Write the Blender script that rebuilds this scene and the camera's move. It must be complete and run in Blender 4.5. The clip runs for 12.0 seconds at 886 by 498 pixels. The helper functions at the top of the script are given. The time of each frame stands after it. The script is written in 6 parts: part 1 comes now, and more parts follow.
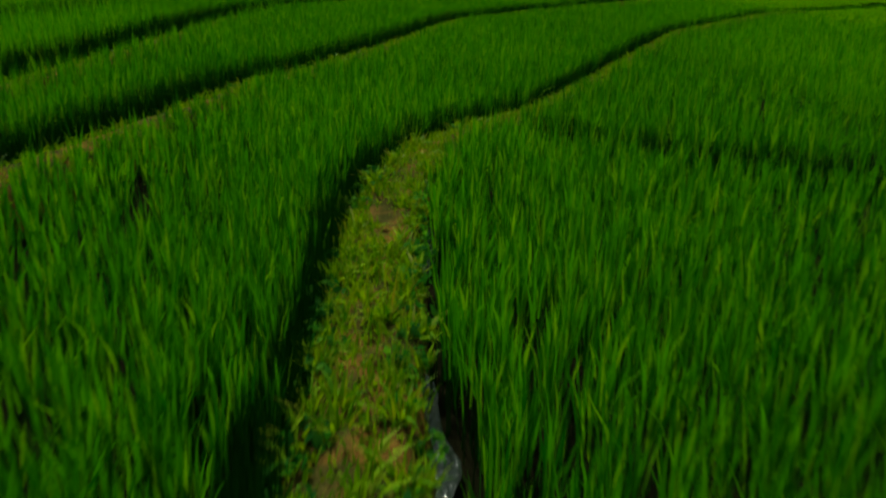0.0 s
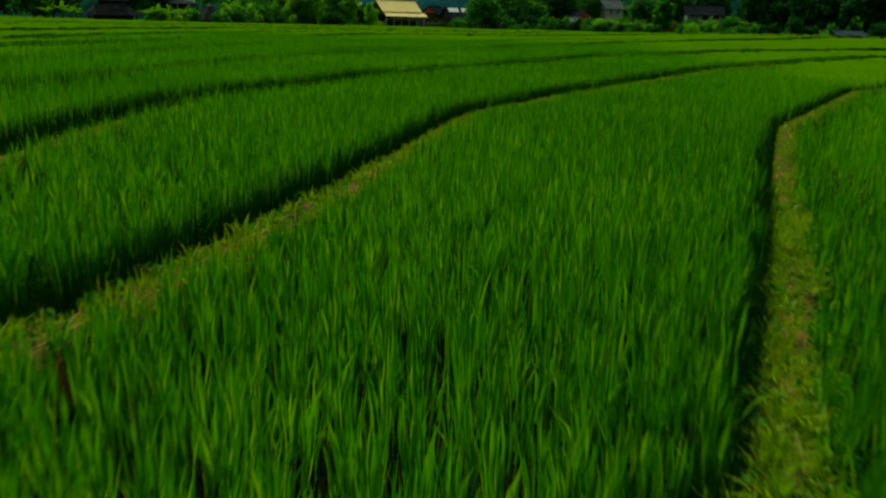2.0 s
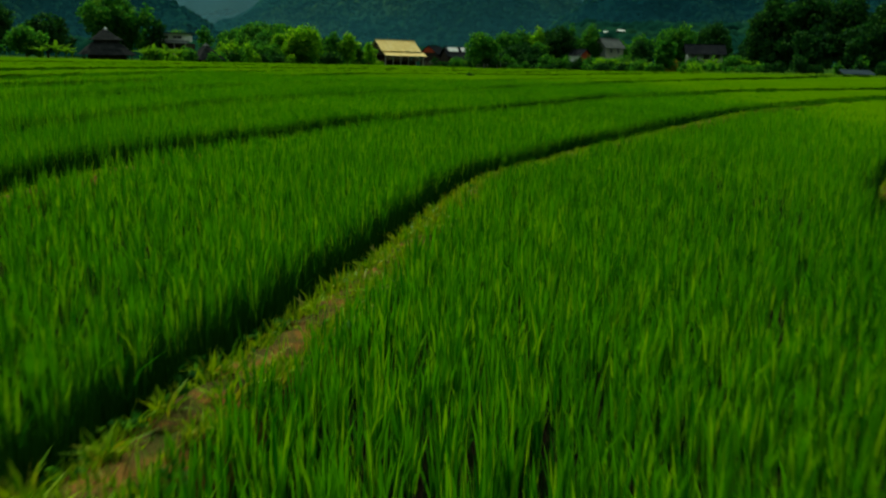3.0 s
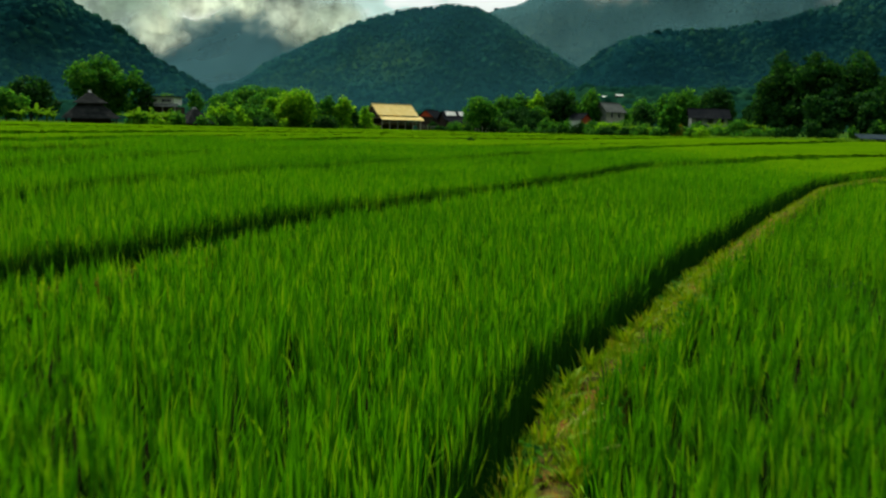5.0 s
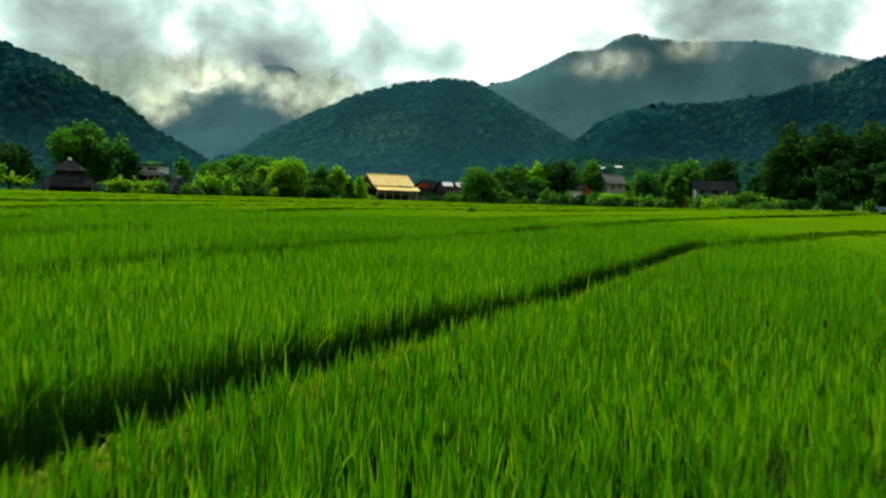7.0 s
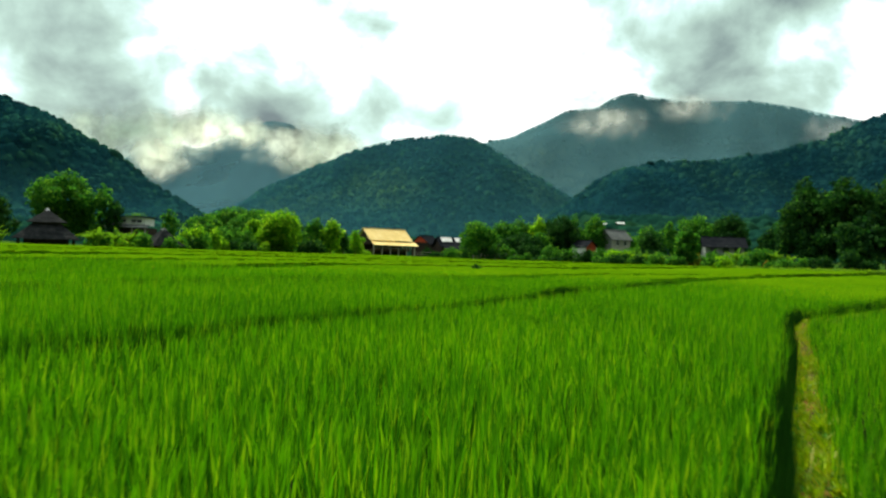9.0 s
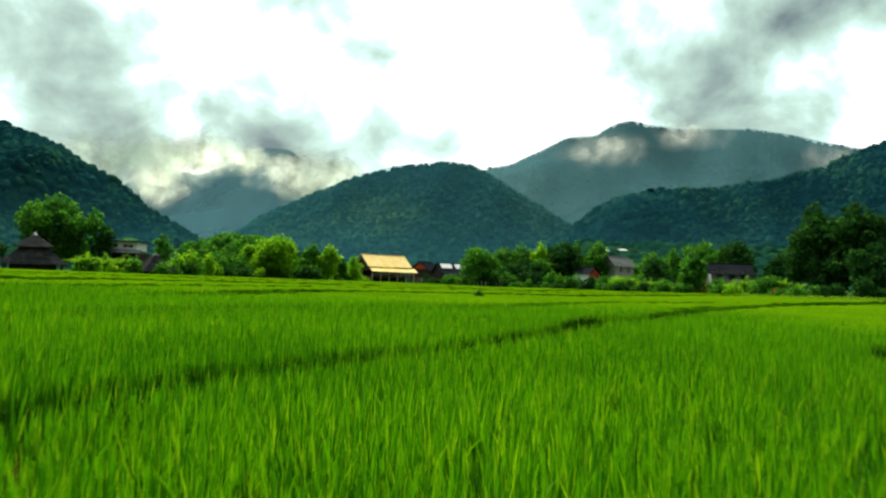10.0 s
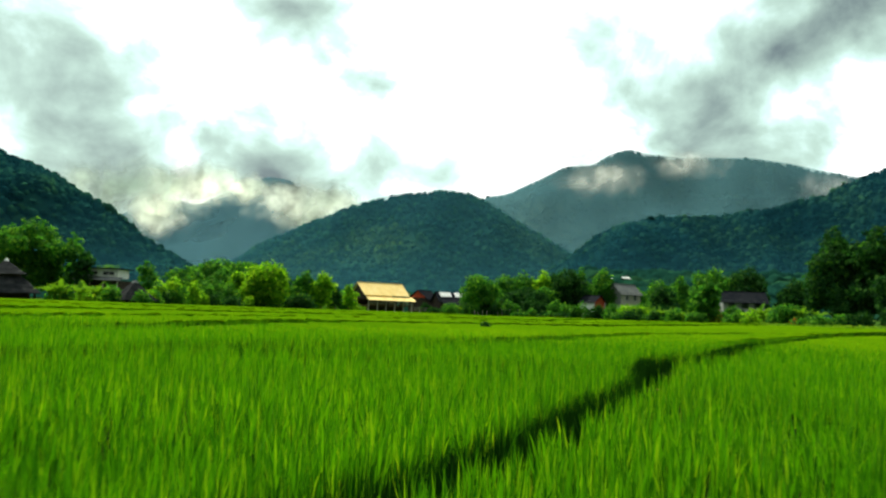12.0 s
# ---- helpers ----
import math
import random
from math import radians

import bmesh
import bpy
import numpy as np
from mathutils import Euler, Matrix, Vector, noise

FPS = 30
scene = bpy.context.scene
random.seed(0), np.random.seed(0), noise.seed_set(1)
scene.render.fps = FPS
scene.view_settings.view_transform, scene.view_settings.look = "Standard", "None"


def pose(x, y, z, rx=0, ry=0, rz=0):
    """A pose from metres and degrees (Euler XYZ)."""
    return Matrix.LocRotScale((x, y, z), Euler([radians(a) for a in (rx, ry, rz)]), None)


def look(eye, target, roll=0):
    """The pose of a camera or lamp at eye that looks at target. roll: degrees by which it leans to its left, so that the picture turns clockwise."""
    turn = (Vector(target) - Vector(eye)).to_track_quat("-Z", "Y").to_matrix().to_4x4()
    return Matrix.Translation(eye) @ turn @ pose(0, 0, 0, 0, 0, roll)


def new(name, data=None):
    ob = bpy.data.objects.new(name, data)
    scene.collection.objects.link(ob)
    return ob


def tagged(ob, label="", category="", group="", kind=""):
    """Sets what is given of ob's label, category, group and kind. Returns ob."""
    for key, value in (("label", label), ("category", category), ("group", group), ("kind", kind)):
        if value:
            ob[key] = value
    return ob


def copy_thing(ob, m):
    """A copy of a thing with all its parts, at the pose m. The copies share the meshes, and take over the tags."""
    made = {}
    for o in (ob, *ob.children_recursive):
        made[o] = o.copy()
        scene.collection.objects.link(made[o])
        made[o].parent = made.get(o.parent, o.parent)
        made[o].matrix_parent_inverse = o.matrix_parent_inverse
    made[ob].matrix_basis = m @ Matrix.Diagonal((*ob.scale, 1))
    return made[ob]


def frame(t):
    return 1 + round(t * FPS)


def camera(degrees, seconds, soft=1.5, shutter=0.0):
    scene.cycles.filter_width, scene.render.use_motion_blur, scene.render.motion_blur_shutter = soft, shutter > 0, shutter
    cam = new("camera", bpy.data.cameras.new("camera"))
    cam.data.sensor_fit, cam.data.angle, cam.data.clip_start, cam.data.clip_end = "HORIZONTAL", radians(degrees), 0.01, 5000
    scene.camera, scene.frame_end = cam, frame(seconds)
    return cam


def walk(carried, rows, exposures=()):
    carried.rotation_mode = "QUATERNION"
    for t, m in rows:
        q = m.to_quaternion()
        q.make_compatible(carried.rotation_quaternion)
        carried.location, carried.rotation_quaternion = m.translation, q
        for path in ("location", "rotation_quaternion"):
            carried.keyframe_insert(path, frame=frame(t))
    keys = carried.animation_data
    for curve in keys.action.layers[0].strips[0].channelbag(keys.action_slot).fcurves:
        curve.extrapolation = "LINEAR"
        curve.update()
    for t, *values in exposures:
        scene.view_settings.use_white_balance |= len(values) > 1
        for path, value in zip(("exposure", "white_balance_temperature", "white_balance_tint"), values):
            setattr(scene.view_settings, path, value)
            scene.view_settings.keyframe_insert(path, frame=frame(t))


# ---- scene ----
cam = camera(57.86, 12.0, soft=2.4, shutter=0.3)
PATH = [
    (0, look((0.000, 0.000, 1.718), (0.417, 9.374, -1.739), 2.05)),
    (0.5, look((0.023, 1.503, 1.718), (0.417, 10.914, -1.638), 1.91)),
    (1, look((0.050, 3.013, 1.716), (0.427, 12.484, -1.471), 1.80)),
    (1.5, look((0.080, 4.532, 1.713), (0.444, 14.075, -1.252), 1.70)),
    (2, look((0.112, 6.057, 1.708), (0.468, 15.672, -1.014), 1.62)),
    (2.5, look((0.144, 7.587, 1.701), (0.497, 17.266, -0.787), 1.56)),
    (3, look((0.176, 9.122, 1.693), (0.528, 18.853, -0.583), 1.52)),
    (3.5, look((0.206, 10.661, 1.682), (0.560, 20.435, -0.402), 1.50)),
    (4, look((0.235, 12.203, 1.670), (0.593, 22.014, -0.231), 1.50)),
    (4.5, look((0.261, 13.747, 1.656), (0.626, 23.592, -0.058), 1.51)),
    (5, look((0.284, 15.292, 1.641), (0.656, 25.170, 0.125), 1.55)),
    (5.5, look((0.304, 16.838, 1.624), (0.685, 26.746, 0.322), 1.59)),
    (6, look((0.321, 18.384, 1.606), (0.710, 28.318, 0.526), 1.66)),
    (6.5, look((0.335, 19.928, 1.587), (0.732, 29.884, 0.729), 1.73)),
    (7, look((0.347, 21.471, 1.566), (0.750, 31.442, 0.921), 1.81)),
    (7.5, look((0.358, 23.011, 1.545), (0.765, 32.993, 1.095), 1.90)),
    (8, look((0.367, 24.548, 1.524), (0.777, 34.536, 1.251), 1.99)),
    (8.5, look((0.377, 26.081, 1.503), (0.787, 36.072, 1.394), 2.08)),
    (9, look((0.387, 27.610, 1.482), (0.796, 37.601, 1.535), 2.16)),
    (9.5, look((0.400, 29.133, 1.462), (0.807, 39.122, 1.680), 2.23)),
    (10, look((0.417, 30.651, 1.443), (0.821, 40.635, 1.831), 2.29)),
    (10.5, look((0.439, 32.162, 1.425), (0.840, 42.139, 1.975), 2.32)),
    (11, look((0.468, 33.666, 1.410), (0.867, 43.635, 2.086), 2.33)),
    (11.5, look((0.506, 35.162, 1.397), (0.907, 45.127, 2.139), 2.29)),
    (12, look((0.555, 36.651, 1.386), (0.963, 46.614, 2.138), 2.22)),
]
walk(cam, PATH, [(0.0, -1.06, 6500, -21), (1.5, -0.96, 6500, -19), (3.0, -0.83, 6500, -14), (3.7, -0.72, 6500, -9), (5.5, -0.28, 6500, 2), (7.0, -0.11, 6500, 4), (9.0, 0.15, 6500, 4), (10.5, 0.23, 6500, 4), (12.0, 0.23, 6500, 4)])

# ---- daylight: broken cloud, high sun beyond the hills ----
SUN_ELEVATION, SUN_AZIMUTH = radians(50), radians(-18)   # azimuth from +y towards +x
sun_dir = Vector((math.sin(SUN_AZIMUTH) * math.cos(SUN_ELEVATION), math.cos(SUN_AZIMUTH) * math.cos(SUN_ELEVATION), math.sin(SUN_ELEVATION)))


def link(nt, a, b):
    nt.links.new(a, b)


def make_world():
    w = bpy.data.worlds.new("cloudy_sky")
    w.use_nodes = True
    scene.world = w
    nt = w.node_tree
    bg = nt.nodes["Background"]
    sky = nt.nodes.new("ShaderNodeTexSky")
    sky.sky_type, sky.sun_disc = "NISHITA", False
    sky.sun_elevation, sky.sun_rotation = SUN_ELEVATION, SUN_AZIMUTH
    tc = nt.nodes.new("ShaderNodeTexCoord")
    mp = nt.nodes.new("ShaderNodeMapping")
    mp.inputs["Scale"].default_value = (1, 1, 1.2)
    link(nt, tc.outputs["Generated"], mp.inputs["Vector"])
    big = nt.nodes.new("ShaderNodeTexNoise")
    big.inputs["Scale"].default_value, big.inputs["Detail"].default_value, big.inputs["Roughness"].default_value = 8.0, 6, 0.52
    big.inputs["Distortion"].default_value = 0.35
    link(nt, mp.outputs["Vector"], big.inputs["Vector"])
    # darker banks of cloud at chosen places of the sky
    total = None
    for (dx, dy, dz), size, amount in CLOUD_BANKS:
        dist = nt.nodes.new("ShaderNodeVectorMath")
        dist.operation = "DISTANCE"
        dist.inputs[1].default_value = (dx, dy, dz)
        link(nt, tc.outputs["Generated"], dist.inputs[0])
        mr = nt.nodes.new("ShaderNodeMapRange")
        mr.interpolation_type = "SMOOTHSTEP"
        mr.inputs[1].default_value, mr.inputs[2].default_value = 0.0, size
        mr.inputs[3].default_value, mr.inputs[4].default_value = amount, 0.0
        link(nt, dist.outputs["Value"], mr.inputs[0])
        if total is None:
            total = mr.outputs[0]
        else:
            add = nt.nodes.new("ShaderNodeMath")
            add.operation = "ADD"
            link(nt, total, add.inputs[0])
            link(nt, mr.outputs[0], add.inputs[1])
            total = add.outputs[0]
    add = nt.nodes.new("ShaderNodeMath")
    add.operation = "ADD"
    puff = nt.nodes.new("ShaderNodeTexNoise")
    puff.inputs["Scale"].default_value, puff.inputs["Detail"].default_value, puff.inputs["Roughness"].default_value = 21, 5, 0.5
    link(nt, mp.outputs["Vector"], puff.inputs["Vector"])
    fine = nt.nodes.new("ShaderNodeMath")
    fine.operation = "MULTIPLY_ADD"
    fine.inputs[1].default_value = 0.34
    link(nt, puff.outputs[0], fine.inputs[0])
    swell = nt.nodes.new("ShaderNodeMath")
    swell.operation = "MULTIPLY_ADD"
    swell.inputs[1].default_value, swell.inputs[2].default_value = 1.25, -0.125
    link(nt, big.outputs[0], swell.inputs[0])
    link(nt, swell.outputs[0], fine.inputs[2])
    less = nt.nodes.new("ShaderNodeMath")
    less.operation = "SUBTRACT"
    less.inputs[1].default_value = 0.17
    link(nt, fine.outputs[0], less.inputs[0])
    link(nt, less.outputs[0], add.inputs[0])
    link(nt, total, add.inputs[1])
    ramp = nt.nodes.new("ShaderNodeValToRGB")
    el = ramp.color_ramp.elements
    el[0].position, el[0].color = 0.46, (1.0, 1.0, 0.98, 1)
    el[1].position, el[1].color = 1.0, (0.10, 0.125, 0.12, 1)
    for at, shade in ((0.56, (0.58, 0.76, 0.70, 1)), (0.67, (0.40, 0.53, 0.45, 1)), (0.82, (0.25, 0.325, 0.28, 1))):
        el.new(at).color = shade
    link(nt, add.outputs[0], ramp.inputs[0])
    # thin blue between the clouds
    gain = nt.nodes.new("ShaderNodeMix")
    gain.data_type, gain.blend_type = "RGBA", "MULTIPLY"
    gain.inputs[0].default_value = 1.0
    link(nt, sky.outputs[0], gain.inputs[6])
    gain.inputs[7].default_value = (SKY_STRENGTH, SKY_STRENGTH, SKY_STRENGTH, 1)
    lift = nt.nodes.new("ShaderNodeMix")
    lift.data_type, lift.blend_type = "RGBA", "MULTIPLY"
    lift.inputs[0].default_value = 1.0
    link(nt, ramp.outputs[0], lift.inputs[6])
    lift.inputs[7].default_value = (CLOUD_STRENGTH, CLOUD_STRENGTH, CLOUD_STRENGTH, 1)
    both = nt.nodes.new("ShaderNodeMix")
    both.data_type = "RGBA"
    both.inputs[0].default_value = 0.85
    link(nt, gain.outputs[2], both.inputs[6])
    link(nt, lift.outputs[2], both.inputs[7])
    # the cloud cover is brightest on the sun's side of the sky
    side = nt.nodes.new("ShaderNodeVectorMath")
    side.operation = "DISTANCE"
    side.inputs[1].default_value = sun_dir
    link(nt, tc.outputs["Generated"], side.inputs[0])
    glow = nt.nodes.new("ShaderNodeMapRange")
    glow.interpolation_type = "SMOOTHSTEP"
    glow.inputs[1].default_value, glow.inputs[2].default_value = 0.95, 1.6
    glow.inputs[3].default_value, glow.inputs[4].default_value = 1.0, 0.2
    link(nt, side.outputs["Value"], glow.inputs[0])
    dim = nt.nodes.new("ShaderNodeVectorMath")
    dim.operation = "SCALE"
    link(nt, both.outputs[2], dim.inputs[0])
    link(nt, glow.outputs[0], dim.inputs["Scale"])
    link(nt, dim.outputs[0], bg.inputs["Color"])
    bg.inputs["Strength"].default_value = 1.0


SKY_STRENGTH, CLOUD_STRENGTH = 0.1, 1.35
CLOUD_BANKS = [  # direction, spread, thickness
    ((0.362, 0.899, 0.246), 0.137, 0.15), ((0.377, 0.874, 0.306), 0.106, 0.15), ((0.471, 0.815, 0.338), 0.127, 0.22), ((0.324, 0.922, 0.213), 0.127, 0.12),
    ((0.273, 0.916, 0.294), 0.137, 0.07), ((0.462, 0.85, 0.252), 0.095, -0.16), ((0.457, 0.869, 0.189), 0.074, 0.14), ((0.461, 0.836, 0.298), 0.085, 0.04),
    ((0.198, 0.96, 0.198), 0.053, 0.12), ((0.29, 0.887, 0.359), 0.116, -0.16), ((0.242, 0.945, 0.218), 0.063, -0.1), ((-0.079, 0.94, 0.331), 0.116, 0.05),
    ((-0.068, 0.959, 0.275), 0.074, 0.06), ((0.048, 0.984, 0.174), 0.053, 0.18), ((0.1, 0.966, 0.236), 0.116, 0.07), ((-0.409, 0.889, 0.206), 0.116, 0.19),
    ((-0.438, 0.859, 0.264), 0.106, 0.02), ((-0.338, 0.902, 0.271), 0.085, 0.05), ((-0.383, 0.912, 0.148), 0.116, 0.12), ((-0.281, 0.945, 0.169), 0.095, 0.17),
    ((-0.322, 0.938, 0.129), 0.095, 0.14), ((-0.173, 0.968, 0.182), 0.106, 0.2), ((-0.112, 0.983, 0.149), 0.085, 0.16), ((-0.028, 0.988, 0.15), 0.095, 0.11),
    ((-0.059, 0.975, 0.213), 0.095, -0.02), ((-0.225, 0.94, 0.255), 0.148, -0.2), ((0.108, 0.943, 0.314), 0.243, -0.24), ((-0.285, 0.906, 0.314), 0.148, -0.14),
    ((-0.435, 0.887, 0.157), 0.063, -0.1), ((0.153, 0.976, 0.156), 0.127, -0.12), ((0.035, 0.955, 0.293), 0.211, -0.17), ((-0.414, 0.857, 0.308), 0.095, -0.05),
]
make_world()
sun = new("sun", bpy.data.lights.new("sun", "SUN"))
sun.data.energy, sun.data.angle, sun.data.color = 6.0, radians(0.6), (1.0, 0.93, 0.78)
sun.matrix_world = look(sun_dir * 200, (0, 0, 0))


# ---- materials ----
def material(name):
    m = bpy.data.materials.new(name)
    m.use_nodes = True
    return m, m.node_tree, m.node_tree.nodes["Principled BSDF"], m.node_tree.nodes["Material Output"]


def noise_node(nt, scale, detail=4, rough=0.55, coords="Object", stretch=None):
    tc = nt.nodes.new("ShaderNodeTexCoord")
    n = nt.nodes.new("ShaderNodeTexNoise")
    n.inputs["Scale"].default_value, n.inputs["Detail"].default_value, n.inputs["Roughness"].default_value = scale, detail, rough
    src = tc.outputs[coords]
    if stretch:
        mp = nt.nodes.new("ShaderNodeMapping")
        mp.inputs["Scale"].default_value = stretch
        link(nt, src, mp.inputs["Vector"])
        src = mp.outputs["Vector"]
    link(nt, src, n.inputs["Vector"])
    return n


def ramp_node(nt, fac, stops):
    r = nt.nodes.new("ShaderNodeValToRGB")
    el = r.color_ramp.elements
    el[0].position, el[0].color = stops[0][0], (*stops[0][1], 1)
    el[1].position, el[1].color = stops[-1][0], (*stops[-1][1], 1)
    for p, c in stops[1:-1]:
        e = el.new(p)
        e.color = (*c, 1)
    link(nt, fac, r.inputs[0])
    return r.outputs[0]


def mix_node(nt, fac, a, b, blend="MIX"):
    m = nt.nodes.new("ShaderNodeMix")
    m.data_type, m.blend_type = "RGBA", blend
    for sock, v in ((m.inputs[0], fac), (m.inputs[6], a), (m.inputs[7], b)):
        if isinstance(v, bpy.types.NodeSocket):
            link(nt, v, sock)
        else:
            sock.default_value = v if isinstance(v, float) else (*v, 1)
    return m.outputs[2]


def bump(nt, bsdf, height, strength=0.3, distance=0.02):
    b = nt.nodes.new("ShaderNodeBump")
    b.inputs["Strength"].default_value, b.inputs["Distance"].default_value = strength, distance
    link(nt, height, b.inputs["Height"])
    link(nt, b.outputs[0], bsdf.inputs["Normal"])


def leaf_material(name, dark, light, patch=0.12, translucent=0.35, rough=0.5, tint=None, specular=0.06, through_leaf=(1.5, 1.35, 0.45)):
    """Foliage: every blade or leaf has a shade of its own, and patches vary over metres."""
    m, nt, p, out = material(name)
    g = nt.nodes.new("ShaderNodeNewGeometry")
    own = ramp_node(nt, g.outputs["Random Per Island"], [(0.0, dark), (0.75, light), (1.0, tint or light)])
    n = noise_node(nt, patch, 5)
    spread = ramp_node(nt, n.outputs[0], [(0.3, (0.70, 0.78, 0.8)), (0.7, (1.25, 1.12, 1.0))])
    col = mix_node(nt, 1.0, own, spread, "MULTIPLY")
    link(nt, col, p.inputs["Base Color"])
    p.inputs["Roughness"].default_value = rough
    p.inputs["Specular IOR Level"].default_value = specular
    t = nt.nodes.new("ShaderNodeBsdfTranslucent")
    warm = mix_node(nt, 1.0, col, through_leaf, "MULTIPLY")
    link(nt, warm, t.inputs["Color"])
    mx = nt.nodes.new("ShaderNodeMixShader")
    mx.inputs[0].default_value = translucent
    link(nt, p.outputs[0], mx.inputs[1])
    link(nt, t.outputs[0], mx.inputs[2])
    link(nt, mx.outputs[0], out.inputs["Surface"])
    return m


def surface(name, stops, scale=3.0, rough=0.8, metallic=0.0, detail=6, bump_strength=0.3, bump_distance=0.01, stretch=None, fine=25.0, specular=0.01, per_object=0.0):
    m, nt, p, out = material(name)
    n = noise_node(nt, scale, detail, stretch=stretch)
    col = ramp_node(nt, n.outputs[0], stops)
    f = noise_node(nt, fine, 5, 0.6, stretch=stretch)
    grain = ramp_node(nt, f.outputs[0], [(0.3, (0.78, 0.78, 0.78)), (0.7, (1.15, 1.15, 1.15))])
    col = mix_node(nt, 1.0, col, grain, "MULTIPLY")
    if per_object:
        oi = nt.nodes.new("ShaderNodeObjectInfo")
        v = ramp_node(nt, oi.outputs["Random"], [(0.0, (1 - per_object,) * 3), (1.0, (1 + per_object,) * 3)])
        col = mix_node(nt, 1.0, col, v, "MULTIPLY")
    link(nt, col, p.inputs["Base Color"])
    p.inputs["Roughness"].default_value, p.inputs["Metallic"].default_value = rough, metallic
    p.inputs["Specular IOR Level"].default_value = specular
    bump(nt, p, f.outputs[0], bump_strength, bump_distance)
    return m


M_RICE = leaf_material("rice_leaf", (0.011, 0.090, 0.004), (0.084, 0.310, 0.005), patch=0.22, translucent=0.36, tint=(0.20, 0.41, 0.012), specular=0.03)
M_CANOPY = leaf_material("rice_canopy", (0.074, 0.172, 0.002), (0.074, 0.172, 0.002), patch=0.12, translucent=0.2, specular=0.0)
# stem colour darkened to hold the shade low down in the crop
M_STEM_SHADE = leaf_material("shaded_rice_stem", (0.006, 0.034, 0.005), (0.019, 0.072, 0.008), patch=0.8, translucent=0.05, specular=0.0)
M_WEED = leaf_material("bund_grass_leaf", (0.055, 0.18, 0.003), (0.26, 0.42, 0.008), patch=1.5, translucent=0.3, tint=(0.26, 0.24, 0.03))
M_LEAF = leaf_material("tree_leaf", (0.018, 0.085, 0.016), (0.066, 0.21, 0.024), patch=0.25, through_leaf=(1.2, 1.4, 0.7), translucent=0.45, rough=0.8, specular=0.02, tint=(0.16, 0.33, 0.03))
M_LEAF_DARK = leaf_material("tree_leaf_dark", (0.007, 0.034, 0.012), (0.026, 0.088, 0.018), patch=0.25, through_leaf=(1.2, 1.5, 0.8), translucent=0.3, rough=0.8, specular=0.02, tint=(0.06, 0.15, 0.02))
M_LEAF_LIGHT = leaf_material("tree_leaf_light", (0.050, 0.18, 0.010), (0.19, 0.40, 0.020), patch=0.3, through_leaf=(1.3, 1.4, 0.5), translucent=0.5, rough=0.8, specular=0.02, tint=(0.34, 0.50, 0.04))
M_BANANA = leaf_material("banana_leaf", (0.05, 0.16, 0.014), (0.16, 0.32, 0.03), patch=0.5, translucent=0.4, rough=0.8, specular=0.01)
M_BARK = surface("bark", [(0.3, (0.06, 0.045, 0.03)), (0.7, (0.16, 0.13, 0.10))], scale=2.0, fine=14, rough=0.95, bump_strength=0.6, bump_distance=0.03, stretch=(1, 1, 0.25))
M_SOIL = surface("bund_soil", [(0.30, (0.026, 0.034, 0.007)), (0.47, (0.080, 0.064, 0.016)), (0.60, (0.20, 0.095, 0.022)), (0.76, (0.31, 0.150, 0.036))], scale=4.5, fine=38, rough=1.0, bump_strength=0.8, bump_distance=0.03, specular=0.02)
M_GROUND = surface("ground_weeds", [(0.3, (0.02, 0.05, 0.008)), (0.55, (0.035, 0.085, 0.012)), (0.75, (0.06, 0.09, 0.02))], scale=0.25, fine=4.0, rough=1.0, bump_strength=0.6, bump_distance=0.1, specular=0.0)


def water_material():
    """Flooded paddy floor: wet mud showing here and there through still dark water."""
    m, nt, p, out = material("paddy_water")
    n = noise_node(nt, 1.6, 6)
    col = ramp_node(nt, n.outputs[0], [(0.35, (0.006, 0.006, 0.003)), (0.65, (0.014, 0.012, 0.006))])
    link(nt, col, p.inputs["Base Color"])
    r = noise_node(nt, 1.1, 5)
    rough = ramp_node(nt, r.outputs[0], [(0.27, (0.07, 0.07, 0.07)), (0.34, (0.95, 0.95, 0.95))])
    link(nt, rough, p.inputs["Roughness"])
    wet = ramp_node(nt, r.outputs[0], [(0.27, (0.3, 0.3, 0.3)), (0.34, (0.0, 0.0, 0.0))])
    link(nt, wet, p.inputs["Specular IOR Level"])
    w = noise_node(nt, 14.0, 4)
    bump(nt, p, w.outputs[0], 0.25, 0.012)
    return m


M_WATER = water_material()


def forest_material(name, dark, mid, light, scale, grain=0.25, spread=1.0):
    """Tree cover seen from afar: each crown has a shade of its own, and stands of trees differ."""
    m, nt, p, out = material(name)
    n = noise_node(nt, scale, 6, 0.6)
    f = noise_node(nt, scale * 26, 5, 0.65)
    a = ramp_node(nt, n.outputs[0], [(0.34, dark), (0.5, mid), (0.68, light)])
    b = ramp_node(nt, f.outputs[0], [(0.32, (1 - grain,) * 3), (0.68, (1 + grain, 1 + grain, 1 + 0.7 * grain))])
    g = nt.nodes.new("ShaderNodeNewGeometry")
    c = ramp_node(nt, g.outputs["Random Per Island"], [(q, tuple(1 + spread * (v - 1) for v in c)) for q, c in ((0.0, (0.6, 0.66, 0.74)), (0.45, (0.97, 0.98, 1.0)), (0.85, (1.35, 1.28, 1.0)), (1.0, (1.9, 1.6, 0.9)))])
    col = mix_node(nt, 1.0, mix_node(nt, 1.0, a, b, "MULTIPLY"), c, "MULTIPLY")
    link(nt, col, p.inputs["Base Color"])
    p.inputs["Roughness"].default_value = 1.0
    p.inputs["Specular IOR Level"].default_value = 0.0
    return m


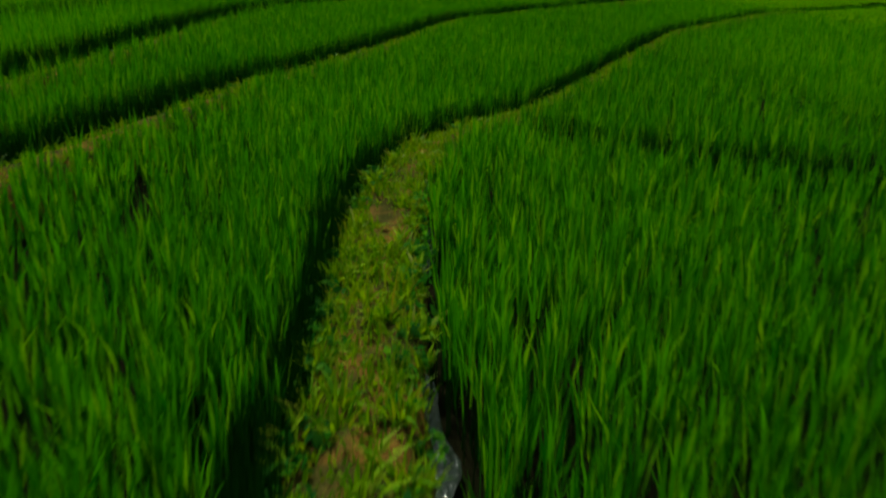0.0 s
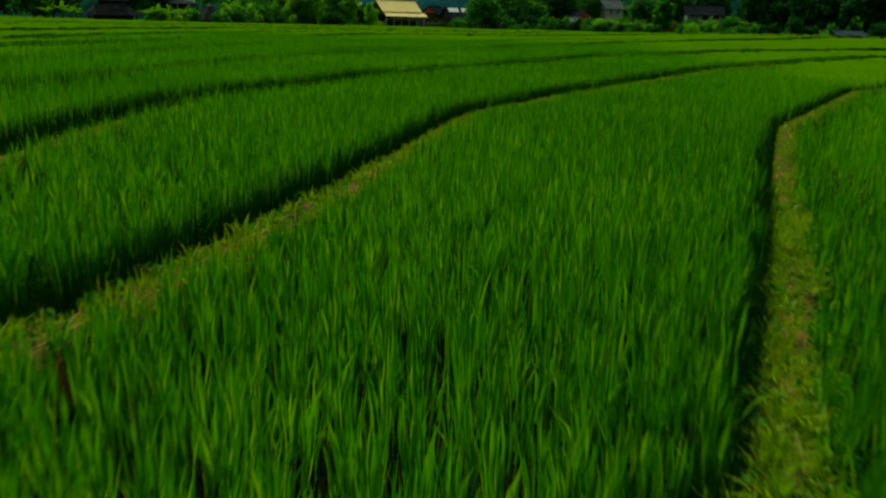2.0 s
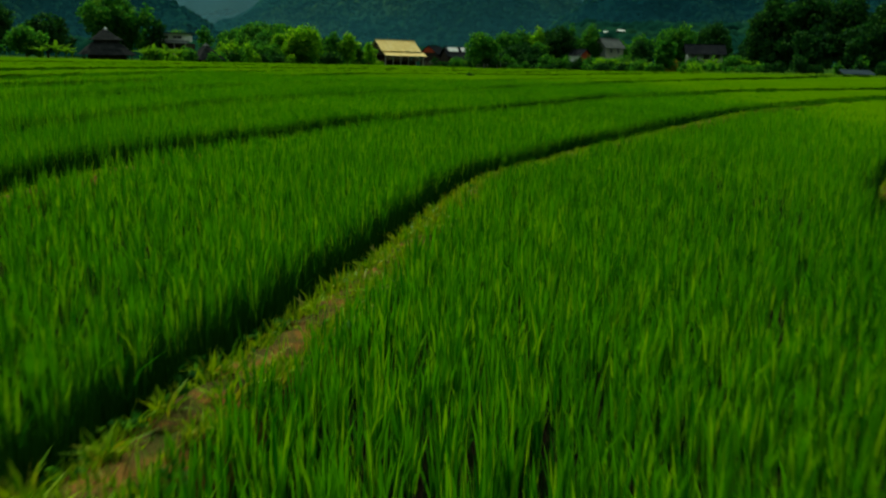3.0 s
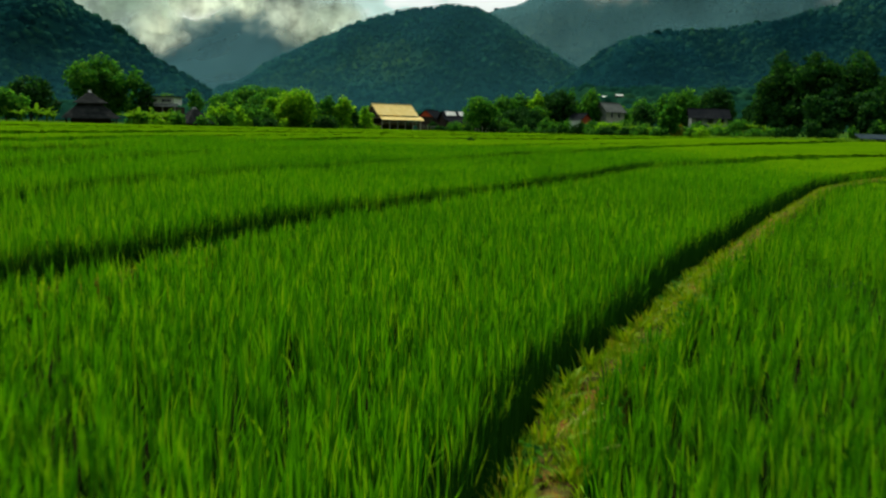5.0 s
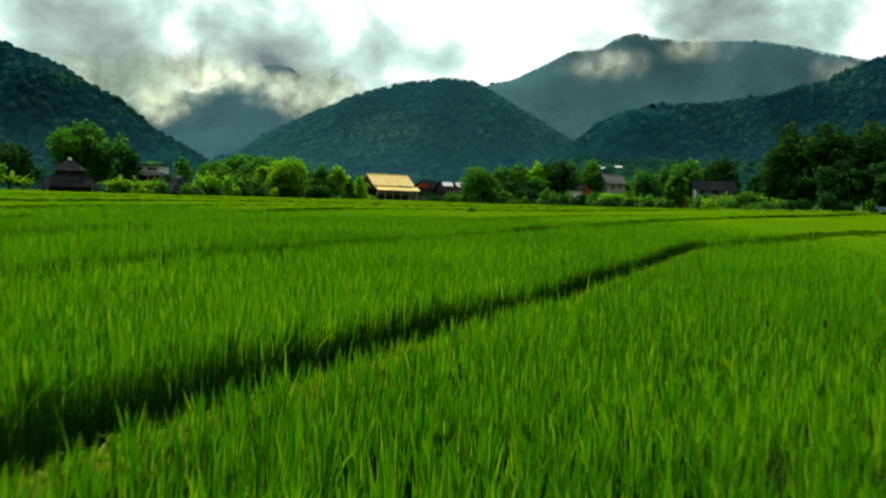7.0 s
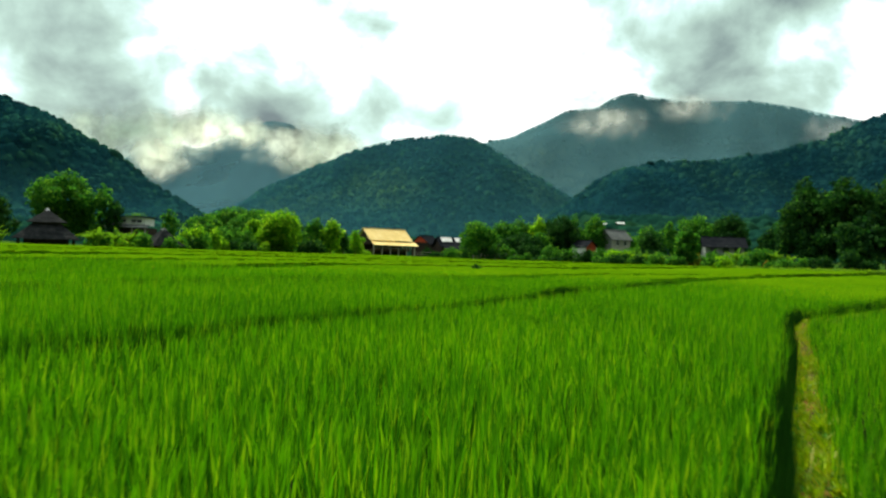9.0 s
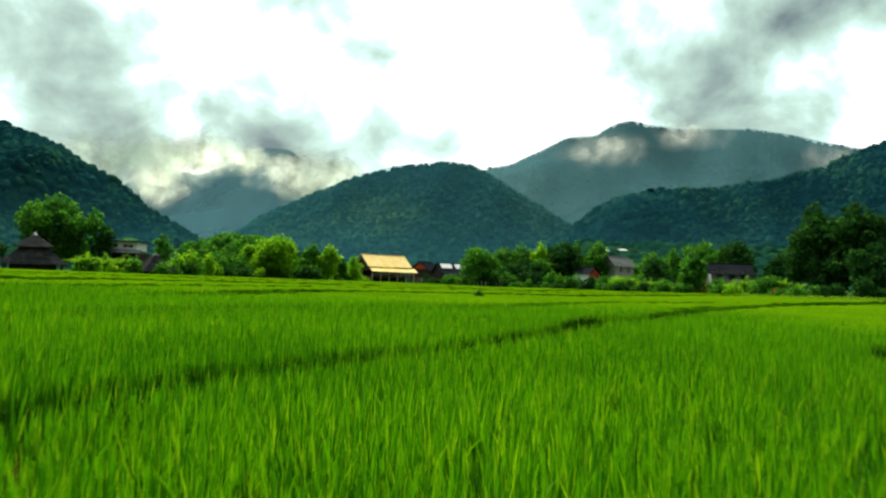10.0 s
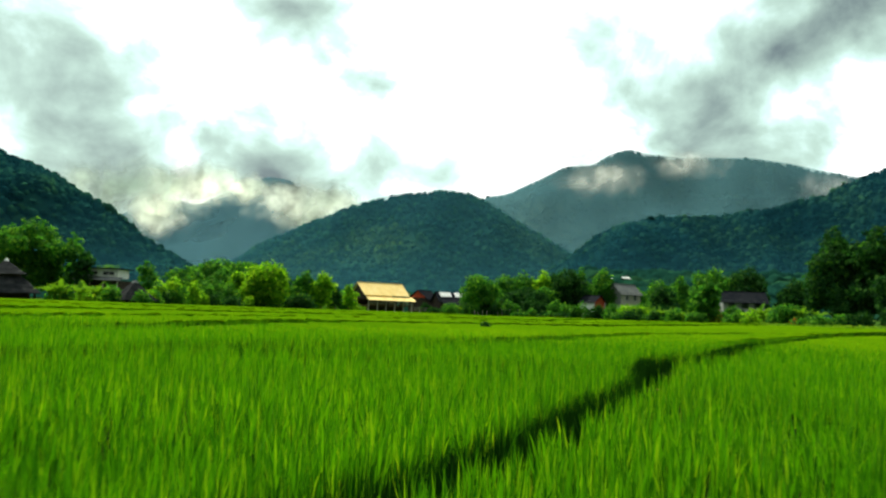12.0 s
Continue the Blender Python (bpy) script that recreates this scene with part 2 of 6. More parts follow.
# ---- small builders ----
def mesh_arrays(name, co, loops, starts, mat, smooth=False):
    me = bpy.data.meshes.new(name)
    me.vertices.add(len(co))
    me.vertices.foreach_set("co", np.ascontiguousarray(co, dtype=np.float32).ravel())
    me.loops.add(len(loops))
    me.loops.foreach_set("vertex_index", np.ascontiguousarray(loops, dtype=np.int32))
    me.polygons.add(len(starts))
    me.polygons.foreach_set("loop_start", np.ascontiguousarray(starts, dtype=np.int32))
    me.update(calc_edges=True)
    me.validate()
    me.materials.append(mat)
    if smooth:
        me.shade_smooth()
    return me


def quads(name, co, faces, mat, smooth=False):
    faces = np.asarray(faces, dtype=np.int32)
    return mesh_arrays(name, co, faces.ravel(), np.arange(len(faces)) * faces.shape[1], mat, smooth)


def grid_faces(nu, nv):
    """Quads of a grid of nu x nv vertices, v running fastest."""
    i, j = np.meshgrid(np.arange(nu - 1), np.arange(nv - 1), indexing="ij")
    a = (i * nv + j).ravel()
    return np.stack([a, a + nv, a + nv + 1, a + 1], 1)


def part(name, bm, mat, parent=None, label=""):
    """Links a bmesh (or a mesh) as one mesh object under a thing."""
    if isinstance(bm, bmesh.types.BMesh):
        me = bpy.data.meshes.new(name)
        bm.to_mesh(me)
        bm.free()
        me.materials.append(mat)
    else:
        me = bm
    ob = new(name, me)
    ob.parent = parent
    if label:
        ob["label"] = label
    return ob


def box_into(bm, x0, y0, z0, x1, y1, z1, bevel=0.0, turn=0.0):
    m = Matrix.Translation(((x0 + x1) / 2, (y0 + y1) / 2, (z0 + z1) / 2)) @ Matrix.Rotation(turn, 4, "Z") @ Matrix.Diagonal((x1 - x0, y1 - y0, z1 - z0, 1))
    r = bmesh.ops.create_cube(bm, size=1, matrix=m)
    if bevel:
        edges = list({e for v in r["verts"] for e in v.link_edges})
        bmesh.ops.bevel(bm, geom=edges, offset=bevel, segments=1, affect="EDGES")


def box(x0, y0, z0, x1, y1, z1, bevel=0.0):
    bm = bmesh.new()
    box_into(bm, x0, y0, z0, x1, y1, z1, bevel)
    return bm


def slab(corners, thick):
    """A sheet through four corners, given a thickness downwards."""
    bm = bmesh.new()
    top = [bm.verts.new(c) for c in corners]
    low = [bm.verts.new((c[0], c[1], c[2] - thick)) for c in corners]
    bm.faces.new(top)
    bm.faces.new(low[::-1])
    n = len(corners)
    for i in range(n):
        bm.faces.new((top[i], low[i], low[(i + 1) % n], top[(i + 1) % n]))
    bmesh.ops.recalc_face_normals(bm, faces=bm.faces)
    return bm


def empty(name, m, label, category, group=""):
    e = new(name)
    e.matrix_world = m
    return tagged(e, label, category, group)


# ---- the lie of the land ----
def smooth(a, b, t):
    t = np.clip((t - a) / (b - a), 0, 1)
    return t * t * (3 - 2 * t)


# each bund as its line x(y): (y, x) pairs, from the lowest field to the highest
BUNDS = [
    [(-30, -0.1), (0, -0.13), (3.0, -0.17), (4.3, -0.18), (5.5, -0.11), (6.5, 0.15), (7.6, 0.73), (8.35, 1.38), (9.6, 1.97), (11.9, 3.0), (15.2, 4.4), (19.0, 6.15), (23.5, 9.2), (27.7, 12.0), (30, 15), (38, 25), (60, 60)],
    [(-30, -4.5), (0, -3.2), (5.2, -2.72), (6.5, -2.45), (7.5, -2.22), (9.3, -1.74), (10.0, -1.45), (10.7, -1.19), (12.0, -0.81), (13.5, -0.36), (15.5, 0.14), (17.5, 0.6), (19.3, 1.15), (21.0, 2.12), (22.5, 2.88), (25.1, 4.38), (28.7, 6.5), (36.8, 11.5), (41, 15.0), (52, 25), (85, 60)],
    [(-30, -6.0), (0, -5.0), (8.5, -4.3), (12, -4.1), (16.9, -3.95), (19.3, -3.6), (21.8, -2.65), (23.0, -2.0), (24.9, -1.26), (26.4, -0.44), (28.7, 0.85), (30.9, 2.19), (33.7, 3.53), (37.0, 5.2), (42.9, 8.0), (45.6, 9.6), (46.3, 10.6), (53.5, 16.9), (66, 30), (95, 65)],
    [(-30, -9.5), (0, -8.6), (15, -7.4), (22, -6.4), (27, -5.5), (31, -4.7), (32.8, -3.7), (34.9, -2.6), (36.4, -1.5), (37.7, -1.1), (39.2, -0.2), (40.5, 0.7), (43.2, 2.0), (45.4, 3.0), (47.7, 4.0), (50.0, 5.1), (52.3, 5.75), (53.7, 6.5), (55.6, 8.15), (59.9, 10.4), (67, 14.0), (74.2, 18.8), (88, 28), (120, 62)],
    [(-30, -14), (15, -12.0), (30, -9.5), (44, -6.6), (50, -3.6), (53, -1.9), (56, 0.4), (60, 3.4), (67, 7.5), (76, 13.5), (86, 21.5), (92, 30), (120, 60)],
    [(-30, -20), (30, -14), (55, -9.0), (66, -5.4), (75.5, -2.0), (80.5, 2.0), (90, 9), (105, 20), (120, 34), (150, 70)],
    [(-30, -24.7), (40, -15.1), (60, -13.7), (75, -7.7), (84, -5.1), (93, 0.6), (102, 8.6), (112, 16.5), (122, 25.2), (132, 35.3), (144, 43.1), (160, 55.9)],
    [(-30, -27), (40, -20), (71, -16.4), (85, -13), (100, -5), (112, 7), (119, 14.5), (144, 25), (160, 40)],
    [(-30, -32.9), (40, -25.5), (60, -25.1), (75, -21.9), (84, -21.4), (93, -15.7), (102, -8.7), (112, -4.0), (122, 3.6), (132, 8.9), (144, 12.3), (160, 25.9), (175, 30.9)],
    [(-30, -38), (60, -32), (90, -26), (102, -16.2), (120, -10), (140, 0), (165, 12), (180, 30)],
]
LEVELS = [-0.06, -0.04, 0.06, 0.13, 0.18, 0.24, 0.30, 0.36, 0.42, 0.47, 0.52]      # mud level of each field
TOPS = [0.19, 0.23, 0.25, 0.19, 0.22, 0.26, 0.30, 0.36, 0.42, 0.46]
HALF = [0.20, 0.135, 0.13, 0.07, 0.08, 0.10, 0.10, 0.12, 0.12, 0.14]
STAND = [0.50, 0.50, 0.49, 0.54, 0.56, 0.50, 0.53, 0.50, 0.54, 0.50, 0.52]      # height of the rice in each field
GAPS = [0.12, 0.14, 0.28, 0.18, 0.28, 0.40, 0.42, 0.45, 0.50, 0.55]        # bare wet strip along the upper side of each bund
SIDE_BUND = [(0.75, 7.55), (1.25, 7.0), (1.7, 6.55), (2.4, 6.15), (4.0, 5.6), (9.0, 4.4), (20, 2.5)]


def bund_x(k, y):
    b = BUNDS[k]
    return np.interp(y, [q[0] for q in b], [q[1] for q in b])


def half(k, y):
    """Half the width of bund k's trodden top; the nearer ones narrow as they bend away."""
    if k == 0:
        return HALF[0] * (1 - 0.36 * smooth(6.3, 9.0, y))
    return HALF[k] + (0.05 * (1 - smooth(13, 17, y)) if k == 1 else 0.0 * y)


def gap(k, y):
    """Width of the bare wet strip above bund k; it closes up along bund 2 and opens past a field corner on bund 3."""
    if k == 2:
        return GAPS[2] - 0.17 * smooth(28.5, 31.5, y)
    return GAPS[k] + (0.34 * smooth(47.6, 49.6, y) if k == 3 else 0.0)


def cross_away(x, y):
    """Distance across the small ditch that divides the fifth field."""
    return np.where((field_of(x, y) == 4) & (x > -2.5), y - 50.0 + 0.12 * (x - 4.2), 9.0)


def bund_away(k, x, y):
    """Signed distance across bund k: below 0 on its upper side."""
    slope = (bund_x(k, y + 0.6) - bund_x(k, y - 0.6)) / 1.2
    return (x - bund_x(k, y)) / np.sqrt(1 + slope ** 2)


def field_of(x, y):
    n = np.zeros(np.shape(x), dtype=int)
    for k in range(len(BUNDS)):
        n += x < bund_x(k, y)
    return n


def rise(x, y):
    return 0.020 * np.maximum(0, x - 14) * smooth(60, 130, y) - 0.0026 * np.clip(y - 60, 0, 130) + (0.03 + 0.11 * smooth(35, 60, x)) * np.clip(y - 205, 0, 90)


def ground_z(x, y):
    lv = np.array(LEVELS)[field_of(x, y)]
    return lv + rise(x, y)


def field_end(x):
    return np.interp(x, [-70, -45, -36, -28, -20, -11, 5, 16, 26, 30, 38, 46, 60, 80], [116, 117, 121, 131, 145, 184, 194, 170, 160, 143, 137, 122, 113, 110])


def side_away(x, y):
    """Distance across the side bund of the lowest field."""
    s = np.interp(x, [q[0] for q in SIDE_BUND], [q[1] for q in SIDE_BUND])
    sl = (np.interp(x + 0.3, [q[0] for q in SIDE_BUND], [q[1] for q in SIDE_BUND]) - s) / 0.3
    d = (y - s) / np.sqrt(1 + sl ** 2)
    return np.where(x < SIDE_BUND[0][0], 9.0, d)


def make_ground():
    xs = np.concatenate([[-5000, -3000, -1500, -800, -400, -200, -120], np.arange(-80, -12, 4), np.arange(-12, 20, 0.4), np.arange(20, 90, 4), [120, 200, 400, 800, 1500, 3000, 5000]])
    ys = np.concatenate([[-5000, -2500, -1000, -400, -150, -60, -30, -15], np.arange(-8, 60, 0.4), np.arange(60, 240, 4), [260, 300, 400, 600, 1000, 2000, 3500, 5000]])
    X, Y = np.meshgrid(xs, ys, indexing="ij")
    Z = ground_z(X, Y)
    Z = np.minimum(Z, 16) + 0.02 * np.sin(X * 7.1) * np.cos(Y * 6.3)
    Z -= 0.05
    Z[(Y > -8) & (Y < 62) & (X > -16) & (X < 18)] -= 0.08
    wet = np.array([noise.noise((a * 0.9, b * 0.9, 7.0)) for a, b in zip(X.ravel(), Y.ravel())]).reshape(X.shape)
    Z += 0.035 * wet
    me = quads("ground", np.stack([X, Y, Z], -1).reshape(-1, 3), grid_faces(len(xs), len(ys)), M_GROUND, True)
    tagged(new("ground", me), "dark wet mud and weedy soil under the rice", "ground", kind="structure")


def make_water():
    ys = np.arange(-8, 62, 0.5)
    for k in range(5):
        right = bund_x(k - 1, ys) if k else np.full(len(ys), 16.0)
        left = bund_x(k, ys)
        right = np.minimum(right, 18.0)
        left = np.minimum(left, right)
        left = np.maximum(left, -16.0)
        right = np.maximum(right, left)
        co = np.stack([np.stack([left, ys, np.full(len(ys), LEVELS[k] + 0.005)], -1), np.stack([right, ys, np.full(len(ys), LEVELS[k] + 0.005)], -1)], 1).reshape(-1, 3)
        ob = new("paddy_water", quads("paddy_water", co, grid_faces(len(ys), 2), M_WATER))
        tagged(ob, "shallow still dark water standing between rice stems", "water", kind="structure")


def make_edge_water():
    """The narrow broken strips of open water along the nearest bund."""
    m, nt, p, out = material("open_water")
    p.inputs["Base Color"].default_value = (0.006, 0.007, 0.005, 1)
    p.inputs["Roughness"].default_value = 0.12
    p.inputs["Specular IOR Level"].default_value = 0.6
    bump(nt, p, noise_node(nt, 22.0, 3).outputs[0], 0.5, 0.02)
    for side, first, last in ((1, 1.0, 5.6), (-1, 1.4, 7.7)):
        ys = np.arange(first, last, 0.08)
        inner = bund_x(0, ys) + side * (half(0, ys) * 0.95 + 0.02 + 0.02 * np.sin(ys * 9.0))
        wide = 0.015 + 0.11 * np.maximum(0, np.sin(ys * 2.9 + 0.6)) + 0.03 * np.maximum(0, np.sin(ys * 11.0))
        z = np.full(len(ys), LEVELS[0 if side > 0 else 1] + 0.06)
        edges = sorted((inner, inner + side * wide), key=lambda q: q[0])
        co = np.stack([np.stack([q, ys, z], -1) for q in edges], 1).reshape(-1, 3)
        tagged(new("paddy_water", quads("paddy_water", co, grid_faces(len(ys), 2), m)), "narrow strip of open glinting water beside the bund", "water", kind="structure")


def sweep_bund(line, wide, top, low, name="bund", k=None):
    """An earth bank along a line of (x, y) points, its edges crumbled."""
    line = np.array(line, dtype=float)
    seg = np.r_[0, np.cumsum(np.hypot(*np.diff(line, axis=0).T))]
    s = np.arange(0, seg[-1], 0.13 if k is None or k < 3 else 0.28)
    x, y = np.interp(s, seg, line[:, 0]), np.interp(s, seg, line[:, 1])
    for _ in range(3):
        x[1:-1], y[1:-1] = (x[:-2] + 2 * x[1:-1] + x[2:]) / 4, (y[:-2] + 2 * y[1:-1] + y[2:]) / 4
    tx, ty = np.gradient(x), np.gradient(y)
    ln = np.hypot(tx, ty)
    nx, ny = ty / ln, -tx / ln
    prof = [(-1.5, None), (-1.22, -0.12), (-1.0, -0.035), (-0.6, 0.0), (-0.2, 0.012), (0.2, 0.01), (0.6, 0.0), (1.0, -0.04), (1.2, -0.12), (1.5, None)]
    co = np.zeros((len(s), len(prof), 3))
    for j, (u, dz) in enumerate(prof):
        wob = np.array([noise.noise((sx * 1.7, j * 3.1, wide * 9)) for sx in s])
        fine = np.array([noise.noise((sx * 5.5, j * 5.3, top * 31)) for sx in s])
        off = (wide if k is None else half(k, y)) * (u + 0.22 * wob * (abs(u) > 0.5) + 0.08 * fine)
        co[:, j, 0], co[:, j, 1] = x + nx * off, y + ny * off
        co[:, j, 2] = (low - 0.12) if dz is None else top + dz + 0.05 * fine + 0.03 * wob
    co[:, :, 2] += rise(co[:, :, 0], co[:, :, 1])
    me = quads(name, co.reshape(-1, 3), grid_faces(len(s), len(prof)), M_SOIL, True)
    return tagged(new(name, me), "trodden earth bund between rice fields, patchy with grass", "bund", "bunds between the fields")


def make_bunds():
    for k, b in enumerate(BUNDS):
        ys = np.arange(-8, 170 if k > 3 else 75, 0.5)
        xs = bund_x(k, ys)
        ok = (xs < 45) & (ys < field_end(xs) - 1)
        bund = sweep_bund(np.stack([xs[ok], ys[ok]], -1), HALF[k], TOPS[k], min(LEVELS[k], LEVELS[k + 1]), k=k)
        if k < 4:
            dress_bund(bund, k, ((0.4, 13.5), (8.5, 24), (23, 38), (40, 53))[k])
    sweep_bund(SIDE_BUND, 0.08, -0.09, LEVELS[0])
    sweep_bund([(4.75, 49.6), (5.2, 50.6), (5.75, 51.7), (6.5, 53.0)], 0.20, 0.20, LEVELS[4])


CLODS, TUFTS = [], []


def clod_mesh(seed):
    """A lump of trodden earth."""
    bm = bmesh.new()
    bmesh.ops.create_icosphere(bm, subdivisions=1, radius=1.0)
    rng = random.Random(seed)
    for v in bm.verts:
        v.co *= rng.uniform(0.72, 1.15)
        v.co.z *= 0.55
    me = bpy.data.meshes.new("clod")
    bm.to_mesh(me)
    bm.free()
    me.materials.append(M_SOIL)
    return me


def tuft_mesh(seed):
    """A tuft of short grass, a metre across, to be scaled down."""
    rng = np.random.default_rng(seed)
    n = 26
    a, r = rng.uniform(0, 6.28, n), rng.uniform(0, 0.45, n)
    return blade_mesh("grass_tuft", r * np.cos(a), r * np.sin(a), np.zeros(n), rng.uniform(0.5, 1.25, n), rng.uniform(0.09, 0.17, n), np.abs(rng.normal(0.55, 0.3, n)), a + rng.normal(0, 0.5, n), rng.uniform(0, 3.14, n), 2, M_WEED)


def dress_bund(bund, k, stretch):
    """Clods and grass tufts on the stretch of bund k that is passed close by."""
    if not CLODS:
        CLODS.extend(clod_mesh(q) for q in range(5))
        TUFTS.extend(tuft_mesh(40 + q) for q in range(6))
    rng = random.Random(60 + k)
    for pieces, name, count in ((CLODS, "clod", 130), (TUFTS, "grass_tuft", 260)):
        for _ in range(count):
            y = rng.uniform(*stretch)
            tuft = name == "grass_tuft"
            u = rng.choice((-1, 1)) * rng.uniform(0.35, 1.2) if tuft and rng.random() < 0.7 else rng.uniform(-0.95, 0.95)
            slope = float(bund_x(k, y + 0.4) - bund_x(k, y - 0.4)) / 0.8
            x = float(bund_x(k, y)) + u * float(half(k, y)) * math.sqrt(1 + slope ** 2)
            size = rng.uniform(0.07, 0.17) if tuft else rng.uniform(0.02, 0.06)
            ob = new(name, rng.choice(pieces))
            ob.parent = bund
            ob.matrix_local = pose(x, y, TOPS[k] - 0.10 * max(0, abs(u) - 0.85) - 0.005, 0, 0, rng.uniform(0, 360)) @ Matrix.Diagonal((size, size, size * rng.uniform(0.5, 0.9) if tuft else size, 1))


# ---- blades: rice and the grass on the bunds ----
def blade_mesh(name, x, y, z, height, width, lean, heading, facing, segs, mat):
    """One mesh of many curved, tapering blades. All arrays have one entry a blade."""
    n = len(x)
    rows = []
    for s in range(segs + 1):
        f = s / segs
        out = lean * height * f ** 1.5
        cx, cy = x + np.cos(heading) * out, y + np.sin(heading) * out
        cz = z + height * (f - 0.32 * lean * f ** 3)
        if s == segs:
            rows.append(np.stack([cx, cy, cz], -1)[:, None])
        else:
            w = width * (0.55 + 0.45 * min(1, f * 3)) * (1 - 0.62 * f ** 1.5) * 0.5
            dx, dy = np.cos(facing) * w, np.sin(facing) * w
            rows.append(np.stack([np.stack([cx - dx, cy - dy, cz], -1), np.stack([cx + dx, cy + dy, cz], -1)], 1))
    co = np.concatenate(rows, 1)
    vn = co.shape[1]
    pattern, starts = [], []
    for s in range(segs - 1):
        starts.append(len(pattern))
        pattern += [2 * s, 2 * s + 1, 2 * s + 3, 2 * s + 2]
    starts.append(len(pattern))
    pattern += [2 * segs - 2, 2 * segs - 1, 2 * segs]
    base = np.arange(n)[:, None]
    loops = (base * vn + np.array(pattern)[None]).ravel()
    st = (base * len(pattern) + np.array(starts)[None]).ravel()
    return mesh_arrays(name, co.reshape(-1, 3), loops, st, mat)


def near_away(x, y):
    """How near the low flight line passes, in metres."""
    d = np.maximum(np.maximum(2.0, 1.75 * np.abs(x - 0.3)), y - 38)
    d = np.where(np.abs(x) > 0.66 * (y + 1.0) + 2.0, 70.0, d)
    return np.where(y < 0.6, 70.0, d)


def clear_of_bunds(x, y, margin=0.0):
    ok = np.ones(len(x), dtype=bool)
    for k in range(len(BUNDS)):
        d = bund_away(k, x, y)
        w = half(k, y)
        ok &= (d > w - 0.03 + margin) | (d < -w - gap(k, y) - margin)
    ok &= (bund_away(0, x, y) < 0) | (bund_away(0, x, y) > half(0, y) + 0.05 + 0.10 * smooth(1.0, 2.0, y) * (1 - smooth(4.2, 5.6, y))) | (y > 6.4)
    corner = np.clip(1 - (-bund_away(3, x, y) - half(3, y)) / 1.3, 0, 1)      # the ditch opens out where it meets the bund
    ok &= np.abs(cross_away(x, y) - 1.1 * corner) > 0.30 + 1.1 * corner + margin
    d = side_away(x, y)
    return ok & ((d > 0.40) | (d < -0.05) | (field_of(x, y) > 0))


RICE_BANDS = [  # nearest, farthest, plants a square metre, blades a plant, blade width, segments, half-width of the strip, last y
    (0.0, 3.2, 47, 20, 0.0150, 2, 2.2, 42),
    (3.2, 6.0, 39, 14, 0.017, 2, 4.0, 46),
    (6.0, 11.0, 32, 12, 0.025, 1, 8.0, 52),
    (11.0, 22.0, 25, 9, 0.024, 1, 14.0, 62),
    (22.0, 45.0, 13, 6, 0.032, 1, 30.0, 86),
    (45.0, 160.0, 2.7, 4, 0.060, 1, 72.0, 195),
]


def canopy_mesh(k):
    """The closed leaf canopy of the farther rice of field k, tufted plant by plant."""
    made = []
    for step, x0, x1, y0, y1, d0, d1 in ((0.22, -14, 16, 8, 62, 9.5, 24), (0.5, -34, 36, 20, 96, 23, 60), (0.75, -74, 76, -6, 196, 58, 200)):
        xs, ys = np.arange(x0, x1, step), np.arange(y0, y1, step)
        X, Y = np.meshgrid(xs, ys, indexing="ij")
        rng = np.random.default_rng(int(step * 100) + k)
        X, Y = X + rng.uniform(-0.3, 0.3, X.shape) * step, Y + rng.uniform(-0.3, 0.3, X.shape) * step
        d = near_away(X, Y)
        x, y = X.ravel(), Y.ravel()
        ok = (clear_of_bunds(x, y, 0.3 if step < 0.4 else 0.15) & (field_of(x, y) == k) & (y < field_end(x))).reshape(X.shape)
        here = (d > d0) & (d < d1)
        Z = ground_z(X, Y) + STAND[k] * (0.20 + 0.62 * smooth(8, 34, np.minimum(d, np.maximum(np.maximum(2.0, 1.75 * np.abs(X - 0.3)), Y - 38)))) + rng.uniform(-0.06, 0.06, X.shape)
        f = grid_faces(len(xs), len(ys))
        f = f[ok.ravel()[f].all(1) & here.ravel()[f].any(1)]
        if len(f):
            used, idx = np.unique(f, return_inverse=True)
            co = np.stack([X, Y, Z], -1).reshape(-1, 3)[used]
            made.append(quads("canopy", co, idx.reshape(-1, 4), M_CANOPY))
    return made


